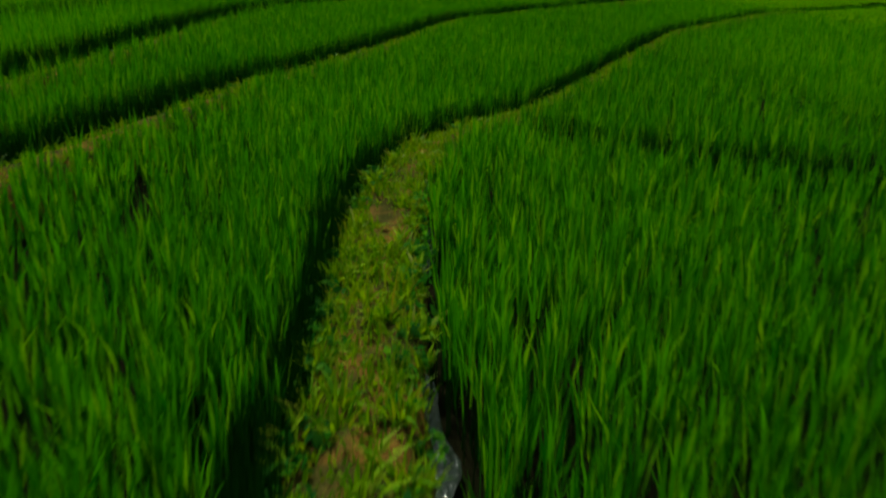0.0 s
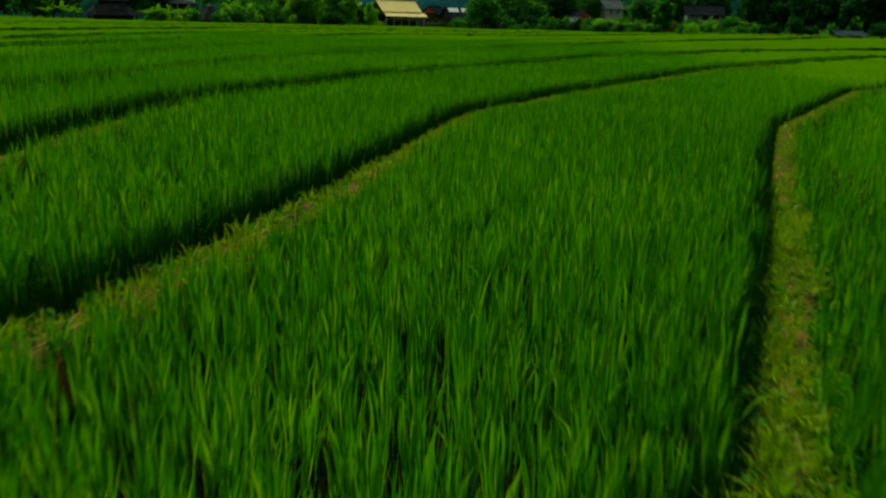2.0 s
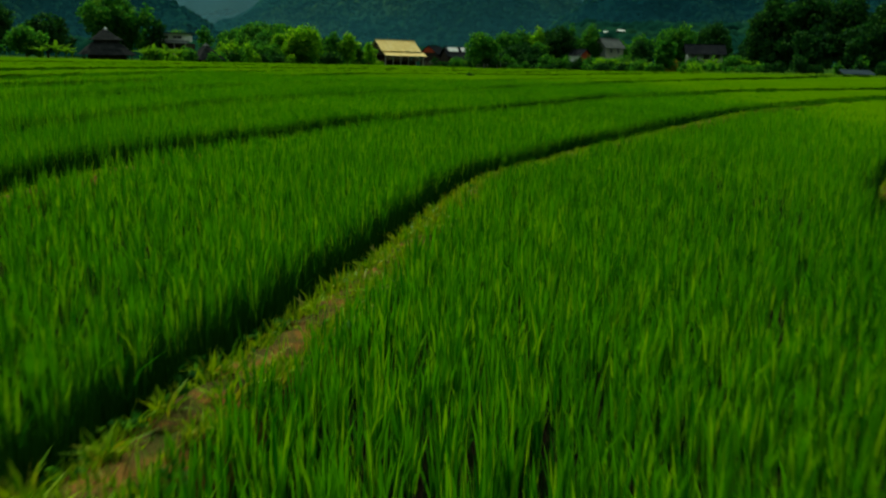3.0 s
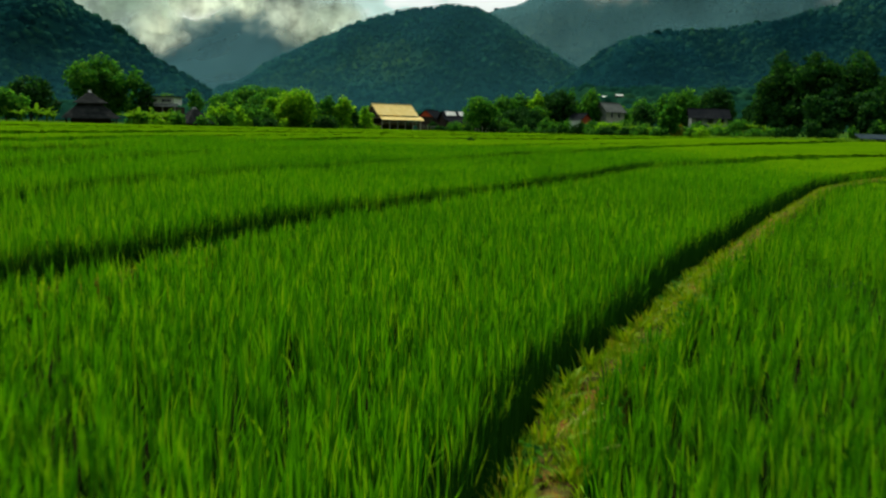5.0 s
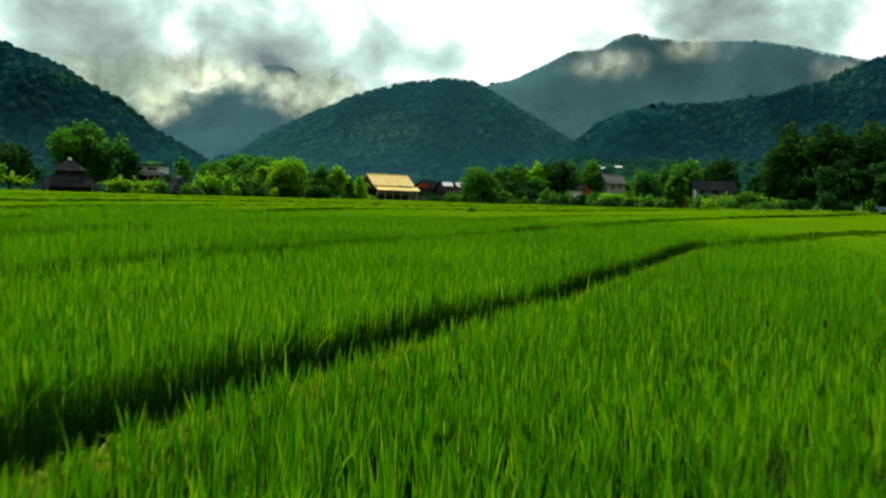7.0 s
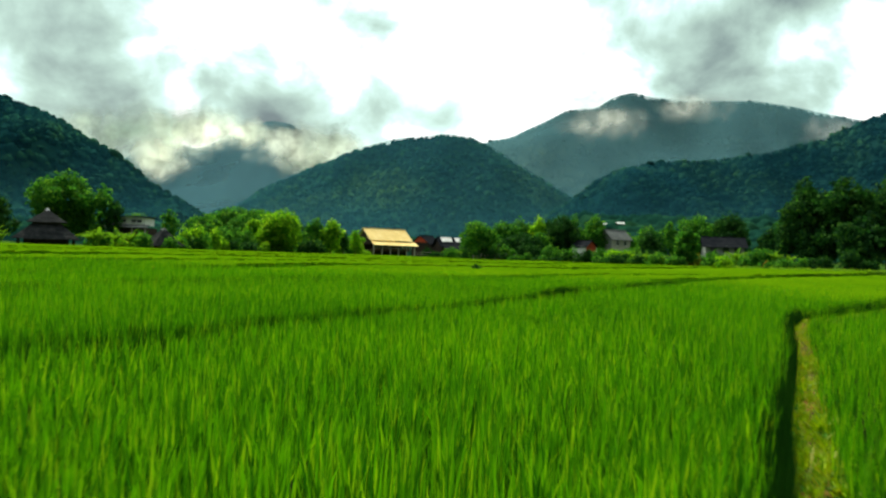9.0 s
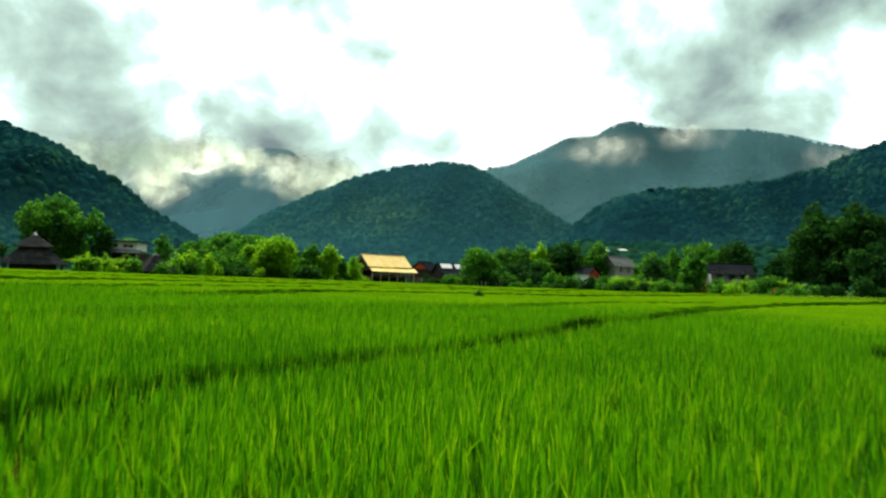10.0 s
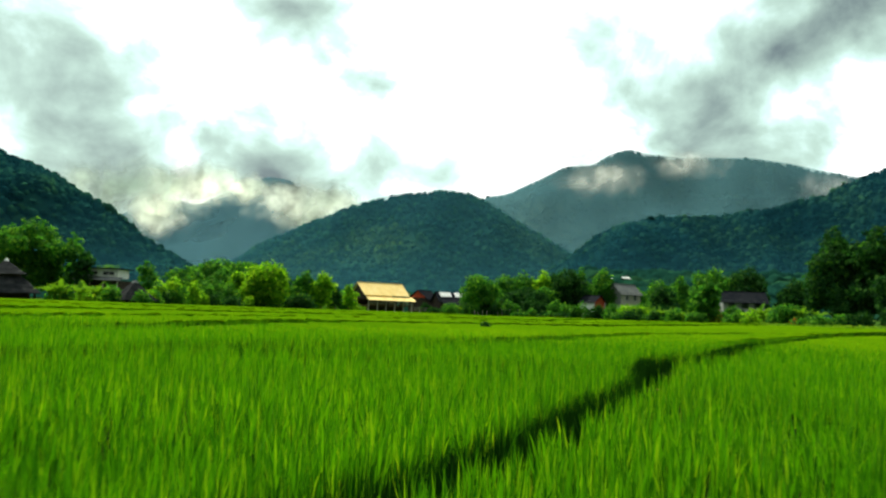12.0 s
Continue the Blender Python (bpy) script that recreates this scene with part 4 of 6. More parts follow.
def limb(bm, a, b, ra, rb, sides=7):
    a, b = Vector(a), Vector(b)
    q = (b - a).to_track_quat("Z", "Y")
    rings = []
    for p, r in ((a, ra), (a.lerp(b, 0.5) + Vector((ra * 0.3, -ra * 0.2, 0)), (ra + rb) / 2), (b, rb)):
        rings.append([bm.verts.new(p + q @ Vector((r * math.cos(6.2832 * i / sides), r * math.sin(6.2832 * i / sides), 0))) for i in range(sides)])
    for u, v in zip(rings, rings[1:]):
        for i in range(sides):
            bm.faces.new((u[i], u[(i + 1) % sides], v[(i + 1) % sides], v[i]))


def tree_at(x, y, top, width, mat, seed, label, name="tree", trunk=0.10, lobes=11, size=0.3, per_area=9, flat=1.0, stems=1, group="trees round the village"):
    rng = random.Random(seed)
    base = float(ground_z(np.array(x), np.array(float(y)))) - 0.1
    h = top - base
    ob = empty(name, pose(x, y, base), label, "tree", group)
    crown_low = h * trunk
    ch, r = h - crown_low, width * 0.58
    bm = bmesh.new()
    spots = []
    lobes = int(lobes * 1.4)
    for i in range(lobes):
        a = i * 2.399 + rng.uniform(-0.3, 0.3)
        f = (i + 0.5) / lobes
        z = crown_low + ch * (0.22 + 0.58 * f)
        reach = r * 0.84 * math.sqrt(max(0.15, 1 - (1.6 * (f - 0.52)) ** 2)) * rng.uniform(0.5, 1.0)
        lr = r * rng.uniform(0.20, 0.44)
        lz = min(lr * 0.85 * flat, ch * 0.26)
        z = min(z, h - lz)
        spots.append((reach * math.cos(a), reach * math.sin(a), z, lr, lr, lz))
    spots.append((0, 0, crown_low + ch * 0.5, r * 0.6, r * 0.6, ch * 0.36))
    spots.append((rng.uniform(-0.2, 0.2) * r, rng.uniform(-0.2, 0.2) * r, h - ch * 0.2, r * 0.42, r * 0.42, ch * 0.2))
    for s in range(stems):
        ox, oy = (rng.uniform(-0.5, 0.5), rng.uniform(-0.3, 0.3)) if stems > 1 else (0, 0)
        tr = 0.022 * h + 0.05
        fork = (ox * 1.3 + rng.uniform(-0.2, 0.2), oy, crown_low + ch * 0.22)
        limb(bm, (ox, oy, -0.1), fork, tr, tr * 0.65)
        for sp in spots[s::stems][:5]:
            limb(bm, fork, (sp[0] * 0.8, sp[1] * 0.8, sp[2]), tr * 0.5, tr * 0.12, 5)
    part("trunk", bm, M_BARK, ob)
    part("crown", leaf_cloud("crown", spots, per_area, size, mat, seed), mat, ob)
    return ob


def bush_at(x, y, top, width, mat, seed, label, name="bush", boxy=False, size=0.19, per_area=15, depth=None, group="shrubs along the field edge"):
    rng = random.Random(seed)
    base = float(ground_z(np.array(x), np.array(float(y)))) - 0.1
    h = top - base
    ob = empty(name, pose(x, y, base), label, "bush", group)
    r = width / 2
    spots = []
    n = max(4, int(width * 1.3))
    for i in range(n):
        f = (i + 0.5) / n * 2 - 1
        lr = min(r, h * 0.5, max(0.7, r * 0.5)) * rng.uniform(0.8, 1.1)
        lz = h * 0.5 if boxy else h * rng.uniform(0.28, 0.46)
        spots.append((f * max(0, r - lr), rng.uniform(-0.4, 0.4) * (depth or lr), h * 0.5 if boxy else max(lz, h * rng.uniform(0.3, 0.55)), lr, lr, lz))
    if not boxy:
        spots.append((rng.uniform(-0.3, 0.3) * r, 0, h * 0.68, r * 0.55, r * 0.5, h * 0.32))
    bm = bmesh.new()
    for sp in spots[:6]:
        limb(bm, (sp[0] * 0.4, sp[1] * 0.4, -0.1), (sp[0], sp[1], sp[2]), 0.05, 0.015, 5)
    part("stem", bm, M_BARK, ob)
    part("foliage", leaf_cloud("foliage", spots, per_area, size, mat, seed), mat, ob)
    return ob


def banana_leaf(length, width, droop):
    bm = bmesh.new()
    rows = []
    n = 7
    for i in range(n + 1):
        f = i / n
        w = width * (math.sin(math.pi * min(1, f * 0.92 + 0.08)) ** 0.6) * 0.5
        x = length * (f - 0.18 * droop * f ** 2)
        z = length * (0.62 * f - 0.75 * droop * f ** 2)
        rows.append([bm.verts.new((x, -w, z + w * 0.45)), bm.verts.new((x, 0, z)), bm.verts.new((x, w, z + w * 0.45))])
    for a, b in zip(rows, rows[1:]):
        for k in (0, 1):
            bm.faces.new((a[k], b[k], b[k + 1], a[k + 1]))
    return bm


def make_bananas():
    ob = empty("banana_plant", pose(38.5, 160, 0.7), "leafy banana plant with broad arching bright leaves", "banana plant", "banana plants")
    bm = bmesh.new()
    limb(bm, (0, 0, -0.1), (0.08, 0, 1.15), 0.16, 0.09, 8)
    part("stem", bm, M_BANANA, ob, "pale green fleshy stem")
    rng = random.Random(3)
    for i in range(9):
        lf = part("leaf", banana_leaf(rng.uniform(1.3, 2.1), rng.uniform(0.36, 0.55), rng.uniform(0.25, 0.8)), M_BANANA, ob)
        lf.matrix_local = Matrix.Translation((0.08, 0, 0.85 + 0.04 * i)) @ Matrix.Rotation(i * 2.4, 4, "Z") @ Matrix.Rotation(rng.uniform(-0.95, -0.05), 4, "Y")
    for x, y, s in [(40.5, 159, 1.05), (42.5, 161, 1.0), (44.3, 160, 0.9), (36.6, 163, 0.9), (49.0, 145.5, 1.31), (50.1, 146.5, 1.0), (55.5, 146.5, 1.25), (57.2, 145.5, 1.12), (58.6, 149, 0.85),
                    (-37.5, 128, 0.95), (-35.8, 130, 1.1), (-34.0, 128.5, 0.9), (-36.6, 131, 1.15), (-47.0, 121, 1.0), (-48.6, 122, 1.15), (-50.2, 121, 1.0), (-46.0, 120.5, 0.8),
                    (-36.6, 122.6, 1.0), (-35.6, 122.0, 1.1), (-34.4, 123.6, 1.05), (-37.4, 123.4, 1.0), (-33.0, 124.4, 1.1), (-16.0, 151, 0.9), (-14.2, 152, 1.05), (-20.6, 148.5, 0.8), (9.0, 205, 0.9), (11.5, 204, 1.0), (52.6, 152, 0.7), (46.2, 157, 0.8), (53.8, 156, 1.1), (51.2, 155, 1.0), (42.0, 176, 1.0), (44.4, 175, 1.1), (39.2, 172, 0.9)]:
        z = float(ground_z(np.array(x), np.array(float(y))))
        copy_thing(ob, pose(x, y, z, 0, 0, rng.uniform(0, 360)) @ Matrix.Diagonal((s, s, s, 1)))


def make_trees():
    deep, mid, pale = M_LEAF_DARK, M_LEAF, M_LEAF_LIGHT
    tree_at(-48.3, 142, 11.0, 8.0, mid, 1, "large round tree with dense sunlit top beside thatched hut", lobes=16, trunk=0.08, per_area=11)
    tree_at(-43.0, 141, 9.0, 4.6, mid, 2, "bright young tree beside the large round one", lobes=9, trunk=0.05)
    tree_at(-40.6, 140, 7.2, 3.0, deep, 31, "small dark tree beside the white house", lobes=7, trunk=0.05)
    tree_at(-56.0, 136, 7.4, 7.0, deep, 3, "dark spreading tree behind the thatched hut", lobes=10, trunk=0.06)
    tree_at(-53.5, 124, 5.0, 5.0, mid, 33, "low leafy tree beside the thatched hut", lobes=9, trunk=0.12)
    tree_at(-62.0, 130, 9.0, 8.0, deep, 34, "dark spreading tree behind the banana plants", lobes=10, trunk=0.06)
    tree_at(-35.9, 150, 6.6, 3.0, mid, 4, "slender pale young garden tree", lobes=6, trunk=0.1)
    tree_at(-29.5, 172, 8.2, 12.5, mid, 5, "wide flat-topped spreading tree", lobes=16, trunk=0.2, flat=0.6)
    tree_at(-24.0, 153, 5.9, 3.8, pale, 6, "small bright green garden tree", lobes=8, trunk=0.12)
    tree_at(-19.3, 150, 7.2, 6.4, pale, 7, "bushy bright green bamboo-like tree", lobes=14, trunk=0.05, per_area=11)
    tree_at(-15.6, 162, 6.7, 3.4, mid, 8, "open feathery tree among shrubs", lobes=7, trunk=0.06)
    tree_at(-13.0, 163, 6.4, 4.6, pale, 9, "pale feathery tree among shrubs", lobes=9, trunk=0.06, per_area=11)
    tree_at(-12.0, 176, 4.6, 2.7, deep, 10, "small round dark garden tree", lobes=6, trunk=0.1)
    tree_at(-10.0, 182, 5.2, 3.2, pale, 11, "small light green tree beside the barn", lobes=6, trunk=0.06)
    tree_at(13.4, 178, 7.8, 6.1, mid, 12, "round full tree with two pale stems", lobes=13, trunk=0.18, stems=2)
    tree_at(19.7, 191, 8.7, 5.8, mid, 13, "leafy tree in the village grove", lobes=10, trunk=0.06)
    tree_at(23.6, 196, 9.5, 5.2, mid, 14, "tall leafy tree in the village grove", lobes=10, trunk=0.06)
    tree_at(27.2, 192, 9.9, 4.6, pale, 15, "tall bamboo-like tree in the village grove", lobes=9, trunk=0.05)
    tree_at(30.6, 186, 10.0, 7.6, deep, 16, "large dark tree in the village grove", lobes=14, trunk=0.05)
    tree_at(33.0, 188, 10.4, 3.6, mid, 36, "tall slim tree behind the red shed", lobes=8, trunk=0.06)
    tree_at(37.6, 189, 10.5, 5.2, mid, 17, "leafy tree behind the red shed", lobes=11, trunk=0.06)
    tree_at(19.0, 181, 5.3, 4.4, deep, 18, "small clipped dark tree", lobes=8, trunk=0.06)
    tree_at(23.4, 180, 5.5, 4.2, deep, 19, "small domed dark tree", lobes=8, trunk=0.06)
    tree_at(40.0, 141, 6.9, 3.5, mid, 20, "tall narrow clipped tree at the field edge", lobes=12, trunk=0.0, per_area=13)
    tree_at(52.0, 171, 10.3, 6.2, mid, 21, "rounded tree behind the small white house", lobes=11, trunk=0.06)
    tree_at(60.5, 176, 11.2, 7.2, deep, 22, "dark rounded tree behind the small white house", lobes=11, trunk=0.06)
    tree_at(66.5, 172, 9.0, 6.0, deep, 37, "dark tree behind the small white house", lobes=10, trunk=0.06)
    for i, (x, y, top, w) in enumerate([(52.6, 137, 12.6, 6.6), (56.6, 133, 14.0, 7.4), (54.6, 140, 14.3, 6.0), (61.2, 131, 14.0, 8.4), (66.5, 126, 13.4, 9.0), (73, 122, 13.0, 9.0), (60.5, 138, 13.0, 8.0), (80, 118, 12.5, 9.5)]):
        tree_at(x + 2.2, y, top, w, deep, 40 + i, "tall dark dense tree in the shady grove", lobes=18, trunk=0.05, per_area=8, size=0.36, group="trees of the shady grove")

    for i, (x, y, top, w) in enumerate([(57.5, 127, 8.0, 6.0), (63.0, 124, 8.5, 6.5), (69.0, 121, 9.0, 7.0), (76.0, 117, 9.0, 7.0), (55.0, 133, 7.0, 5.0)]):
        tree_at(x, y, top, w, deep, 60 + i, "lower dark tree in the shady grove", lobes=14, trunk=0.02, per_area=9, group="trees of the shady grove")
    rng = random.Random(77)
    spots = [(14.5, 196, 6.4), (17.0, 200, 7.2), (21.5, 203, 8.2), (25.5, 201, 8.4), (29.0, 199, 8.8), (34.5, 200, 9.2), (39.5, 203, 8.6), (46.5, 199, 7.8), (48.5, 186, 7.6), (50.5, 194, 8.8), (56.0, 186, 8.4), (64.0, 184, 9.0), (15.5, 183, 4.6), (21.5, 185, 6.0), (26.0, 184, 6.4),
             (-24.5, 163, 6.2), (-21.0, 166, 6.6), (-33.0, 158, 6.2), (-17.5, 172, 5.8), (-28.0, 160, 6.4), (58.5, 205, 10.5), (68.0, 196, 11.0)]
    for i, (x, y, top) in enumerate(spots):
        tree_at(x, y, top, rng.uniform(4.6, 6.6), (mid, deep, mid, deep, mid)[i % 5], 300 + i, "leafy tree closing the village belt", lobes=11, trunk=0.03, per_area=8)


def make_shelter():
    z = float(ground_z(np.array(56.0), np.array(112.0)))
    ob = empty("field_shelter", pose(56.0, 112, z, 0, 0, -6), "low open shelter with a pale bluish metal roof", "shelter")
    part("roof", slab([(-1.9, 1.0, 2.05 - z), (1.9, 1.0, 2.05 - z), (2.0, -1.1, 1.5 - z), (-2.0, -1.1, 1.5 - z)][::-1], 0.05), M_BLUEROOF, ob, "pale bluish sheet metal")
    for sx in (-1.7, 0, 1.7):
        for y, top in ((0.85, 2.0), (-0.95, 1.53)):
            part("post", box(sx - 0.05, y - 0.05, -0.2, sx + 0.05, y + 0.05, top - z, 0.01), M_DARKWOOD, ob)
    part("platform", box(-1.75, -0.8, 0.15, 1.75, 0.8, 0.25, 0.01), M_DARKWOOD, ob)


def make_bushes():
    deep, mid, pale = M_LEAF_DARK, M_LEAF, M_LEAF_LIGHT
    bush_at(32.0, 147, 3.0, 5.4, pale, 60, "trimmed leafy hedge at the field edge", "hedge", boxy=True)
    bush_at(-26.6, 150, 4.3, 6.6, mid, 61, "rounded leafy shrubs among trees")
    bush_at(-14.8, 150, 2.9, 5.2, deep, 62, "low dark rounded shrub")
    bush_at(26.3, 175, 3.2, 5.0, mid, 63, "loose grey-green shrub in front of the grove")
    bush_at(54.5, 148, 4.0, 6.2, mid, 64, "leafy shrubs beside the banana plants")
    bush_at(46.0, 145, 2.4, 3.2, mid, 65, "low green garden shrub")
    bush_at(42.6, 146, 3.1, 3.4, M_ORANGE_DIM, 86, "tall shrub with olive-brown leaves")
    bush_at(44.0, 143, 2.3, 3.6, mid, 66, "low leafy shrub beside the clipped tree")
    bush_at(51.0, 139, 2.1, 1.8, M_ORANGE, 67, "shrub with orange-red leaves", size=0.12)
    bush_at(-31.6, 125.4, 2.5, 2.4, mid, 75, "low leafy shrub beside the small hut")
    bush_at(-28.6, 126.0, 2.3, 2.2, mid, 76, "low leafy shrub beside the small hut")
    bush_at(4.35, 75.8, 0.95, 0.7, deep, 77, "dark tuft of weeds standing in the rice", size=0.07, per_area=60)
    bush_at(4.4, 209, 2.7, 3.4, deep, 69, "dark leafy shrub beside the red-gabled house")
    bush_at(9.2, 204, 2.9, 4.6, mid, 70, "leafy shrub in front of the grey-roofed house")
    bush_at(34.6, 176.5, 3.0, 4.0, mid, 71, "leafy shrub in front of the red shed")
    bush_at(53.0, 162, 3.4, 4.4, deep, 72, "dark leafy shrub against the small white house")
    bush_at(57.5, 161, 3.6, 3.6, mid, 73, "leafy shrub against the small white house")
    bush_at(40.5, 178, 3.4, 4.4, mid, 78, "leafy shrub in front of the pale gabled house")
    bush_at(46.8, 180, 3.8, 4.8, deep, 79, "dark leafy shrub in front of the pale gabled house")
    bush_at(49.8, 150, 2.6, 3.2, mid, 82, "leafy shrub against the small white house")
    bush_at(44.6, 149, 2.6, 2.2, deep, 85, "dark leafy shrub beside the tall clipped tree")
    bush_at(45.9, 150, 2.7, 2.6, mid, 83, "leafy shrub beside the banana plants")
    bush_at(47.6, 152, 2.5, 2.6, deep, 84, "dark leafy shrub beside the banana plants")
    bush_at(50.4, 158, 3.6, 3.2, mid, 80, "leafy shrub against the small white house")
    bush_at(55.2, 158, 2.7, 3.0, mid, 81, "leafy shrub against the small white house")
    bush_at(43.5, 183, 4.0, 5.4, mid, 74, "leafy shrub in front of the pale gabled house")
    bush_at(56.8, 157, 3.7, 4.0, deep, 87, "dark leafy shrub against the small white house")
    bush_at(53.4, 156.5, 3.2, 2.6, mid, 88, "leafy shrub against the small white house")
    bush_at(16.0, 175.5, 2.4, 3.0, deep, 68, "low dark shrub under the round tree")
    rng = random.Random(8)
    for i, (x0, x1, mats, lo, hi) in enumerate([(-38, -29, (mid, pale, pale), 1.0, 1.9), (-36, -28, (mid, pale), 1.6, 2.6), (-29, -9, (mid, pale, pale, deep), 1.6, 3.0), (-30, -10, (mid, pale, mid, pale), 2.4, 4.6), (-10, -7, (pale,), 0.8, 1.2), (4, 14, (mid, deep), 1.2, 2.6), (12, 34, (mid, deep), 1.3, 2.4), (14, 32, (mid, deep), 2.0, 3.6), (29, 47, (mid, mid, pale), 1.2, 2.3), (46, 74, (mid, deep, deep), 1.6, 3.2)]):
        n = int((x1 - x0) / 1.35)
        for k in range(n):
            x = x0 + (k + rng.uniform(0.1, 0.9)) * (x1 - x0) / n
            y = float(field_end(np.array(x))) + rng.uniform(1.2, 4.0) + (3.5 if hi > 3.3 else 0)
            g = float(ground_z(np.array(x), np.array(y)))
            m = mats[rng.randrange(len(mats))]
            bush_at(x, y, g + rng.uniform(lo, hi), rng.uniform(1.7, 3.6), m, 100 + i * 40 + k, "low leafy shrub along the field edge", per_area=13, size=0.19)


def make_verge():
    """Rough grass between the fields and the village."""
    rng = np.random.default_rng(21)
    n = 24000
    x = rng.uniform(-75, 85, n)
    y = field_end(x) + rng.uniform(-0.5, 9, n)
    tagged(new("verge_grass", blade_mesh("verge_grass", x, y, ground_z(x, y) - 0.03, rng.uniform(0.2, 0.75, n), rng.uniform(0.05, 0.12, n), np.abs(rng.normal(0.3, 0.2, n)), rng.uniform(0, 6.28, n), rng.uniform(0, 3.14, n), 1, M_WEED)), "rough grass and weeds along the village edge", "grass", kind="stuff")
    n = 2600
    x = rng.uniform(41, 74, n)
    y = field_end(x) - rng.uniform(0.0, 6, n)
    lobes = [(a, b, float(c) + 0.45, 0.3, 0.3, 0.22) for a, b, c in zip(x[:420], y[:420], ground_z(x[:420], y[:420]))]
    tagged(new("vegetable_patch", leaf_cloud("vegetable_patch", lobes, 22, 0.13, M_BANANA, 4)), "low broad-leaved crop at the edge of the rice", "plants", kind="stuff")


def make_woods():
    """The belt of woods behind the village, up to the foot of the hills."""
    xs, ys = np.arange(-150, 190, 1.1), np.arange(216, 345, 1.5)
    X, Y = np.meshgrid(xs, ys, indexing="ij")
    d = 0.75 * crown_domes(X, Y, 5.5, 9.0) + 0.5 * crown_domes(X + 3, Y + 5, 2.4, 4.0)
    Z = ground_z(X, Y) - 1.0 + 4.6 * d * np.minimum(1, (Y - 214) / 8)
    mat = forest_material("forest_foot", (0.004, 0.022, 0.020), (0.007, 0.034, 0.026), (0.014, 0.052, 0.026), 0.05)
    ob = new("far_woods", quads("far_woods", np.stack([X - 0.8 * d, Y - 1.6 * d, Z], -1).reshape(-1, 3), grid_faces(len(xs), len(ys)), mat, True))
    tagged(ob, "dark woods between the village and the hills", "woods", kind="stuff")


def make_bund_weeds():
    """Small broad-leaved weeds tucked along both edges of the bunds."""
    rng = random.Random(14)
    lobes = []
    for k, (ya, yb) in enumerate(((1.5, 13), (9, 24), (24, 36), (38, 47))):
        y = ya
        while y < yb:
            for s in (-1, 1):
                if rng.random() < (0.75, 0.6, 0.5, 0.35)[k]:
                    slope = float(bund_x(k, y + 0.4) - bund_x(k, y - 0.4)) / 0.8
                    x = float(bund_x(k, y)) + s * (float(half(k, y)) * rng.uniform(0.75, 1.25)) * math.sqrt(1 + slope ** 2)
                    r = rng.uniform(0.04, 0.11)
                    lobes.append((x, y, TOPS[k] - 0.03 + r * 0.3, r, r, r * 0.7))
            y += rng.uniform(0.08, 0.3)
    tagged(new("bund_weeds", leaf_cloud("bund_weeds", lobes, 420, 0.026, M_LEAF, 3)), "small dark broad-leaved weeds along the bund edges", "weeds", kind="stuff")


# ---- houses ----
def gable_roof(parent, L, half, z_eave, z_ridge, over, mat, name="roof", label="", thick=0.07):
    """Two sheets meeting at the ridge, along local x, with a ridge cap."""
    for s in (-1, 1):
        c = [(-L / 2 - over, 0, z_ridge), (L / 2 + over, 0, z_ridge), (L / 2 + over, s * (half + over), z_eave - over * (z_ridge - z_eave) / half), (-L / 2 - over, s * (half + over), z_eave - over * (z_ridge - z_eave) / half)]
        part(name, slab(c if s > 0 else c[::-1], thick), mat, parent, label)
    bm = bmesh.new()
    box_into(bm, -L / 2 - over, -0.13, z_ridge - 0.03, L / 2 + over, 0.13, z_ridge + 0.06, 0.03)
    part("ridge_cap", bm, mat, parent)


def walls_with_gables(parent, L, half, z0, z_eave, z_ridge, mat, gable_mat=None, thick=0.15):
    for s in (-1, 1):
        part("wall", box(-L / 2, s * half - thick / 2, z0, L / 2, s * half + thick / 2, z_eave - 0.03), mat, parent)
        bm = bmesh.new()
        x = s * (L / 2 - thick / 2)
        prof = [(-half + thick, z0), (half - thick, z0), (half - thick, z_eave - 0.05), (0, z_ridge - 0.12), (-half + thick, z_eave - 0.05)]
        a = [bm.verts.new((x - thick / 2, p[0], p[1])) for p in prof]
        b = [bm.verts.new((x + thick / 2, p[0], p[1])) for p in prof]
        bm.faces.new(a[::-1])
        bm.faces.new(b)
        for i in range(5):
            j = (i + 1) % 5
            bm.faces.new((a[i], a[j], b[j], b[i]))
        bmesh.ops.recalc_face_normals(bm, faces=bm.faces)
        part("gable_wall", bm, gable_mat or mat, parent)


def window_part(parent, x, y, z, w, h, frame_mat, pane_mat):
    """A window in a wall that faces local -y."""
    f = bmesh.new()
    t = 0.07
    for a in ((x - w / 2 - t, z - t, x - w / 2, z + h + t), (x + w / 2, z - t, x + w / 2 + t, z + h + t), (x - w / 2, z - t, x + w / 2, z), (x - w / 2, z + h, x + w / 2, z + h + t), (x - 0.025, z, x + 0.025, z + h)):
        box_into(f, a[0], y - 0.06, a[1], a[2], y + 0.02, a[3])
    wnd = part("window", f, frame_mat, parent)
    for s in (-1, 1):
        part("pane", box(x + s * w / 4 - w / 4 + 0.03, y - 0.035, z + 0.005, x + s * w / 4 + w / 4 - 0.03, y - 0.025, z + h - 0.005), pane_mat, wnd)


